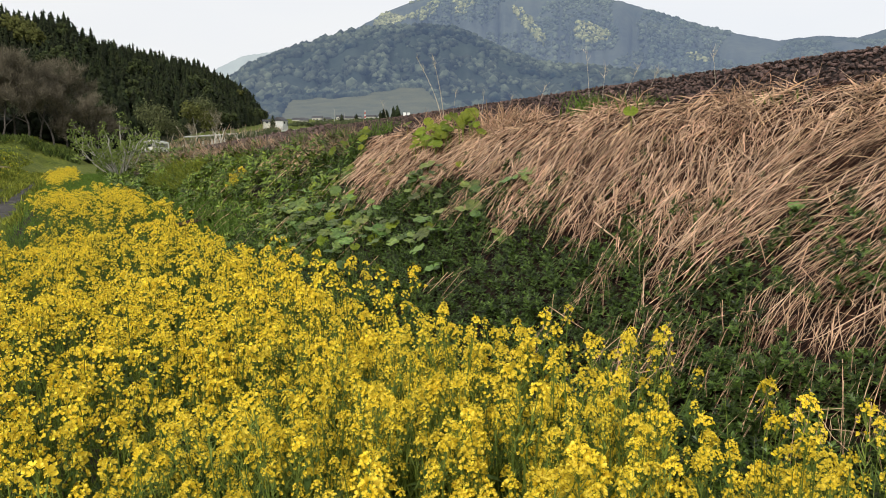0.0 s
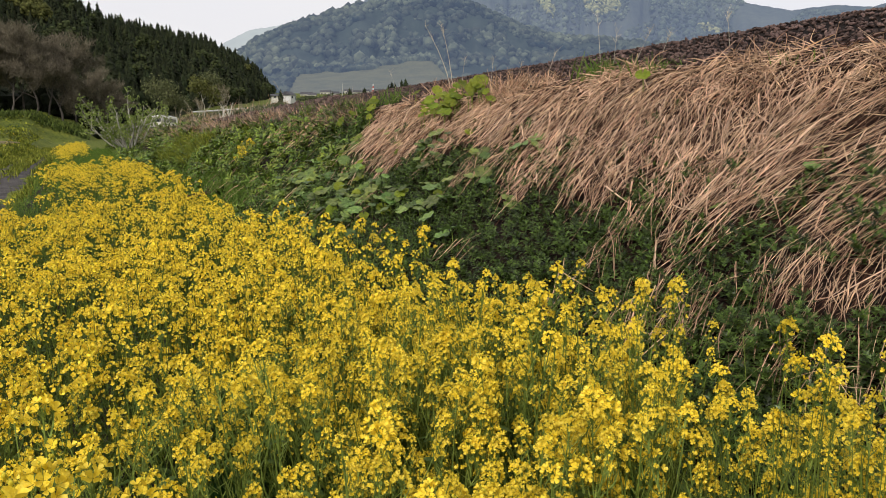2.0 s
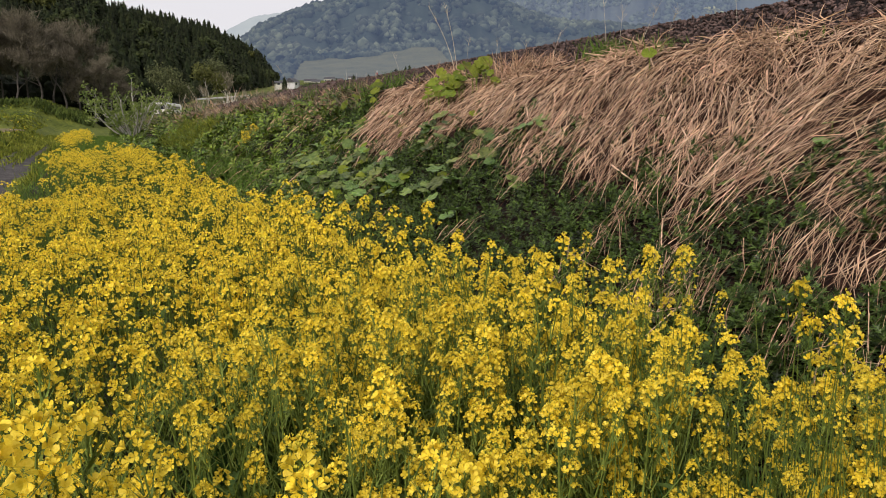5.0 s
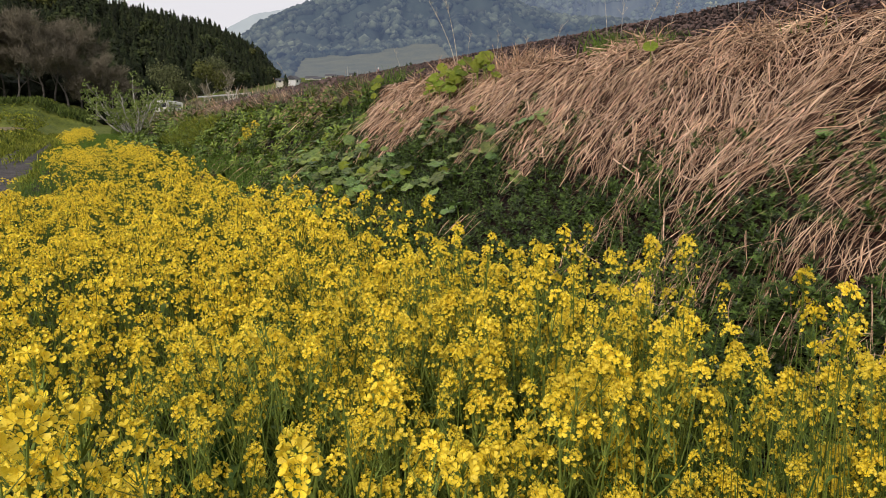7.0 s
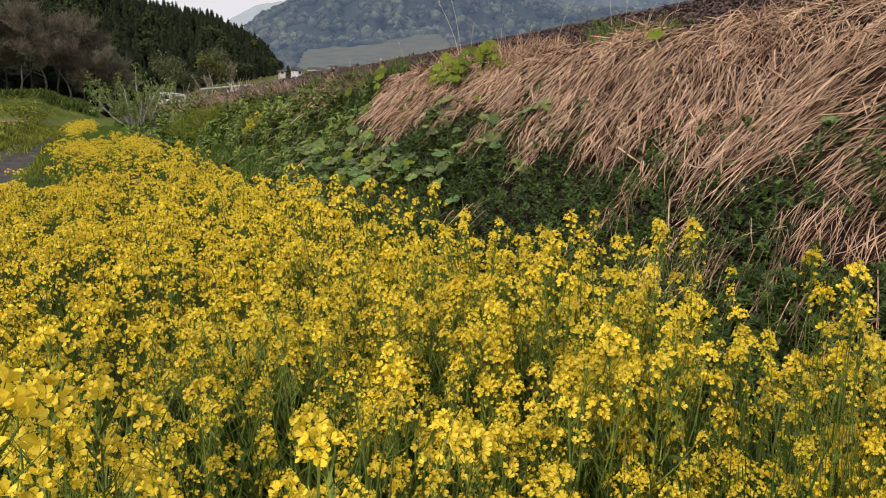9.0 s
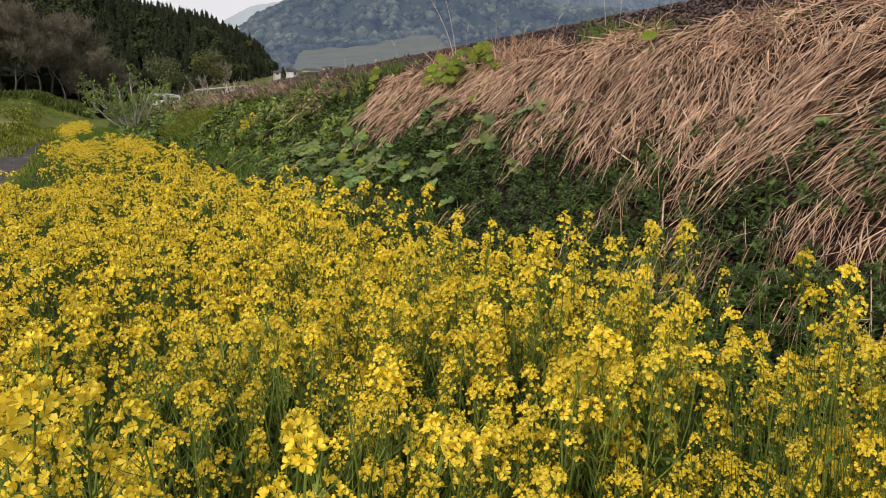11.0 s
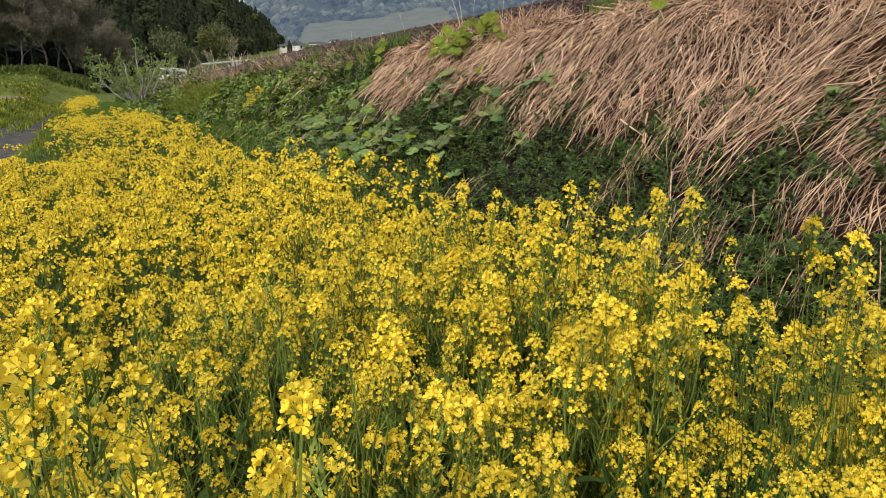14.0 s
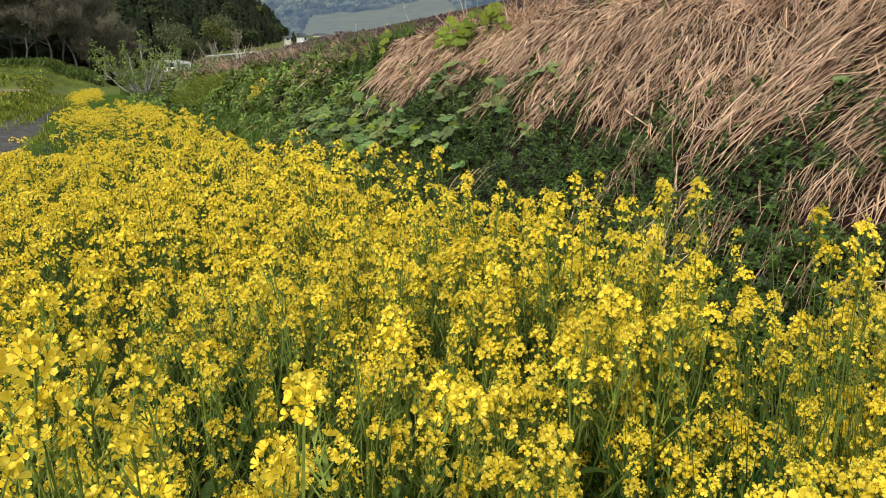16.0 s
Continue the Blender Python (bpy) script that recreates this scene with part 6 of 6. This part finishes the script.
def butterbur(k, x, y, rad, h):
    rr = np.random.RandomState(500 + k)
    z = float(bank_z(x, y)) if x > 1.95 else float(ground_z(x, y))
    # crest leaves and every ninth one get the lit-through yellow-green colour
    young = x > 3.5 or k % 9 == 0
    h = h + (0.12 if x > 3.5 else 0)
    ob = root("butterbur", Matrix.Translation((x, y, z)), "round yellow-green butterbur leaf on a stalk, painted as lit through" if young else "round dark green butterbur leaf on a stalk", "butterbur", "butterbur on the bank")
    part("stalk", stalk_me, ob, "", Matrix.Diagonal((1, 1, h, 1)))
    tip = Matrix.Rotation(rr.rand() * 6.3, 4, "Z")
    lean = Matrix.Rotation(radians((24 if young else 6) + 34 * rr.rand()), 4, Vector((0.7 + 0.5 * rr.randn(), -0.7 + 0.5 * rr.randn(), 0)).normalized())
    part("leaf", lit_leaf_me[k % 3] if young else butter_me[k % 5], ob, "", Matrix.Translation((0, 0, h)) @ lean @ tip @ Matrix.Diagonal((rad * 0.92, rad * 0.92, rad, 1)))


for k, (x, y) in enumerate(BUTTERBUR):
    rr = np.random.RandomState(600 + k)
    butterbur(k, x, y, BIG.get(k, 0.06 + 0.045 * rr.rand()), 0.09 + 0.06 * rr.rand())
r = np.random.RandomState(601)
k = len(BUTTERBUR)
while k < 165:
    y = 5.4 + 5.6 * r.rand()
    x = 2.1 + 1.9 * r.rand()
    if r.rand() < float(1 - dryness(x, y)) * (1.0 if x < 3.3 else 0.55) * (1.0 if y > 7 else 0.45) and x > 2.2 + 0.1 * max(0, 7 - y):
        if k < 60:
            x, y = 3.55 + 0.45 * r.rand(), 6.6 + 1.7 * r.rand()
        butterbur(k, x, y, 0.045 + (0.065 if k < 60 else 0.055) * r.rand() ** 1.5, 0.11 + 0.08 * r.rand())
        k += 1

for k in range(225, 300):
    y = 7.2 + 3.6 * r.rand()
    x = 2.1 + 0.75 * r.rand()
    butterbur(k, x, y, 0.05 + 0.06 * r.rand() ** 1.4, 0.10 + 0.08 * r.rand())
for k in range(165, 225):
    y = 5.0 + 3.8 * r.rand()
    x = 2.42 + 0.95 * r.rand() ** 1.2 + 0.04 * (y - 5)
    butterbur(k, x, y, 0.045 + 0.06 * r.rand() ** 1.4, 0.12 + 0.08 * r.rand())

# ---- tufts and stalks on the crest ----
for k, (x, y, n, h) in enumerate([(4.2, 5.42, 170, 0.27), (4.17, 4.74, 60, 0.19), (4.15, 4.55, 40, 0.16), (4.14, 10.4, 120, 0.3), (4.0, 10.9, 90, 0.25), (4.1, 3.2, 40, 0.12), (4.15, 12.5, 100, 0.3), (4.1, 15, 100, 0.4)]):
    blade_clump("grass_tuft", x, y, float(bank_z(x, y)) + 0.02, n, h, 0.9, 0.009, M_BLADE, "fresh green grass tuft on the crest", "grass tuft", 700 + k, "green tufts on the crest")
for k, (x, y, n, h) in enumerate([(4.08, 6.75, 200, 0.32), (4.16, 8.5, 120, 0.30), (4.14, 3.6, 60, 0.14), (4.14, 2.6, 60, 0.14), (4.18, 6.2, 90, 0.22), (4.1, 13.5, 90, 0.25), (4.1, 18, 90, 0.28), (4.0, 24, 90, 0.32), (4.0, 31, 90, 0.36), (3.9, 38, 90, 0.4)]):
    blade_clump("dry_tuft", x, y, float(bank_z(x, y)) + 0.02, n, h, 1.0, 0.008 + 0.0002 * y, M_STRAW, "tussock of dry tan grass on the crest", "dry tuft", 730 + k, "dry tussocks on the crest")


def dry_stalk(x, y, h, lean, k, thick=0.004):
    z = float(bank_z(x, y)) - 0.02
    ob = root("dry_stalk", Matrix.Translation((x, y, z)), "thin pale dead stalk standing on the crest", "dry stalk", "dead stalks on the crest")
    s = np.linspace(0, 1, 7)
    pts = np.stack([lean[0] * s ** 1.6, lean[1] * s ** 1.6, h * s], 1)
    part("stem", mesh_from("stem", *tube(pts, np.linspace(thick, thick * 0.4, 7), 4), M_STALK), ob)
    rr = np.random.RandomState(k)
    n = 14
    t = 0.78 + 0.22 * rr.rand(n)
    base = np.stack([lean[0] * t ** 1.6, lean[1] * t ** 1.6, h * t], 1)
    way = unit(np.stack([0.5 * rr.randn(n) + lean[0], 0.5 * rr.randn(n) + lean[1], np.ones(n)], 1))
    tagged(part("seed_head", mesh_from("seed_head", *blades(base, way, unit(np.cross(way, rr.randn(n, 3))), 0.05 + 0.05 * rr.rand(n), np.full(n, thick * 0.9), 0.01 * rr.randn(n, 3), 2), M_STALK), ob), kind="stuff")


for k, (x, y, h, lx, ly) in enumerate([(4.3, 8.75, 0.92, -0.32, 0.12), (4.3, 8.7, 0.95, -0.15, 0.05), (4.32, 8.5, 0.5, 0.05, 0.0), (4.3, 5.6, 0.6, -0.02, 0.05), (4.32, 5.45, 0.42, 0.04, 0.0), (4.35, 5.2, 0.4, 0.1, -0.1), (4.4, 4.95, 0.35, 0.05, -0.1), (4.4, 4.15, 0.42, 0.0, 0.05),
                                       (4.3, 7.7, 0.4, 0.05, 0.02), (4.3, 7.1, 0.3, 0.06, 0.0), (4.3, 6.5, 0.35, 0.1, 0.0), (4.25, 10.5, 0.5, -0.1, 0.1), (4.2, 17, 0.8, -0.3, 0.3), (4.1, 26, 1.0, 0.3, 0.1), (4.2, 33, 1.2, -0.5, 0.2), (4.0, 40, 1.3, 0.4, 0.3), (4.1, 47, 1.6, -0.9, 0.2), (4.3, 50, 1.5, -0.2, 0.3), (4.4, 55, 1.8, -0.9, 0.0), (4.5, 60, 1.7, 0.1, 0.0)]):
    dry_stalk(x, y, h, (lx, ly), 760 + k, (0.0060 if k < 2 else 0.0028) + 0.0003 * max(0, y - 10))

# dead brush along the far crest
r = np.random.RandomState(790)
n = 24000
by = 11 + 86 * r.rand(n) ** 1.2
bx = 3.7 + (0.42 + 0.3 * step(16, 30, by)) * r.rand(n) + 0.012 * (by - 14)
way = unit(np.stack([0.9 * r.randn(n), 0.9 * r.randn(n), 0.35 + r.rand(n)], 1))
ln = (0.10 + 0.22 * r.rand(n)) * (0.7 + 0.5 * np.clip(lumps(bx, by, 2.2), -1, 1)) * (1 + 0.006 * by)
v, f = blades(np.stack([bx, by, bank_z(bx, by) - 0.02], 1), way, unit(np.cross(way, r.randn(n, 3))), ln, 0.007 + 0.00055 * by, 0.08 * r.randn(n, 3), 2)
tagged(new("dead_brush", mesh_from("dead_brush", v, f, [M_TWIG, M_STRAW, M_STRAWLOW], np.repeat(r.choice(3, n, p=[0.55, 0.25, 0.2]), 4))), "low tangled dead brush along the far crest", "dead brush", kind="stuff")

n = 9000
by = 15 + 62 * r.rand(n) ** 1.1
bx = 2.2 + 2.0 * r.rand(n) ** 0.7
ok = (r.rand(n) < step(3.0, 3.7, bx + 0.4 * lumps(bx, by, 1.6)) * step(16, 30, by)) & (lumps(bx, by, 1.1, 4.0) > -0.45)
bx, by = bx[ok], by[ok]
n = len(bx)
way = unit(np.stack([-0.5 + 0.9 * r.randn(n), 0.9 * r.randn(n), 0.3 + 0.8 * r.rand(n)], 1))
v, f = blades(np.stack([bx, by, bank_z(bx, by) - 0.02], 1), way, unit(np.cross(way, r.randn(n, 3))), (0.16 + 0.35 * r.rand(n)) * (1 + 0.006 * by), 0.006 + 0.00035 * by, 0.12 * r.randn(n, 3), 2)
tagged(new("dead_brush_slope", mesh_from("dead_brush_slope", v, f, [M_STRAW, M_STRAWLOW, M_TWIG], np.repeat(r.choice(3, n, p=[0.28, 0.07, 0.65]), 4))), "tangled tan dead brush over the far bank", "dead brush", kind="stuff")

# ---- boards lying at the bank's foot ----
for k, (x, y, rz_, ln) in enumerate([(1.85, 15.6, 40, 1.8), (2.05, 15.95, 47, 1.6), (1.65, 15.3, 35, 1.2)]):
    ob = new("board", bevel_box("board", -ln / 2, -0.09, -0.02, ln / 2, 0.09, 0.02, 0.006, M_WOOD))
    ob.matrix_basis = pose(x, y, float(max(bank_z(x, y), ground_z(x, y))) + 0.14, -14, -6, rz_)
    tagged(ob, "weathered dark brown board lying in the grass", "board", "old boards at the bank's foot")

# ---- ballast stones ----
def stone_shape(seed):
    bm = bmesh.new()
    bmesh.ops.create_icosphere(bm, subdivisions=1, radius=1)
    r = np.random.RandomState(seed)
    v = np.array([q.co[:] for q in bm.verts])
    v = v[:12] if len(v) == 12 else v
    f = np.array([[q.index for q in t.verts] for t in bm.faces])
    bm.free()
    return v * (0.75 + 0.5 * r.rand(len(v), 1)) * np.array([1.3, 0.85, 0.62]), f


STONES = [stone_shape(s) for s in range(8)]


def stone_spots(y0, y1, gap, seed):
    r = np.random.RandomState(seed)
    u, y = np.meshgrid(np.arange(-2.46, -1.45, gap * 0.82), np.arange(y0, y1, gap), indexing="ij")
    u, y = u.ravel() + (r.rand(u.size) - 0.5) * gap * 0.8, y.ravel() + (r.rand(y.size) - 0.5) * gap * 0.8
    z = np.interp(u, [-2.42, -2.2, -1.8, -1.4], [1.70, 1.85, 2.11, 2.13]) + bank_grade(y) + gap * 0.35 * r.rand(len(u))
    return np.stack([track_x(y) + u, y, z], 1), r


P, r = stone_spots(2.2, 15.0, 0.041, 801)
sizes = 0.0165 * (0.7 + 0.65 * r.rand(len(P)))
pick = np.where((P[:, 1] > 3.5) & (P[:, 1] < 4.2) & (P[:, 0] > 4.1) & (P[:, 0] < 4.72))[0][:290]
others = np.setdiff1d(np.arange(len(P)), pick)
P2, r2 = [np.concatenate(q) for q in zip(*[(p, 0.53 * g * (0.7 + 0.6 * t.rand(len(p)))) for g, (p, t) in ((0.11, stone_spots(15.0, 60.0, 0.11, 802)), (0.08, stone_spots(-3.0, 2.2, 0.08, 803)))])]
parts = []
allp, alls = np.concatenate([P[others], P2]), np.concatenate([sizes[others], r2])
for k in range(8):
    sel = np.arange(len(allp)) % 8 == k
    parts.append(spread(*STONES[k], turn_mats(allp[sel], r.rand(sel.sum()) * 6.3, r.rand(sel.sum()) * 1.2, r.rand(sel.sum()) * 6.3, alls[sel])))
v, f = join(parts)
ob = part("stones", mesh_from("stones", v, f, M_STONES), ballast)
tagged(ob, "loose brown ballast stones", kind="stuff")
stone_me = [mesh_from("stone", *s, M_STONE) for s in STONES]
mats_ = turn_mats(P[pick], r.rand(len(pick)) * 6.3, r.rand(len(pick)) * 1.2, r.rand(len(pick)) * 6.3, sizes[pick])
for k in range(len(pick)):
    part("stone", stone_me[k % 8], ballast, "", Matrix([list(map(float, row)) for row in mats_[k]]))
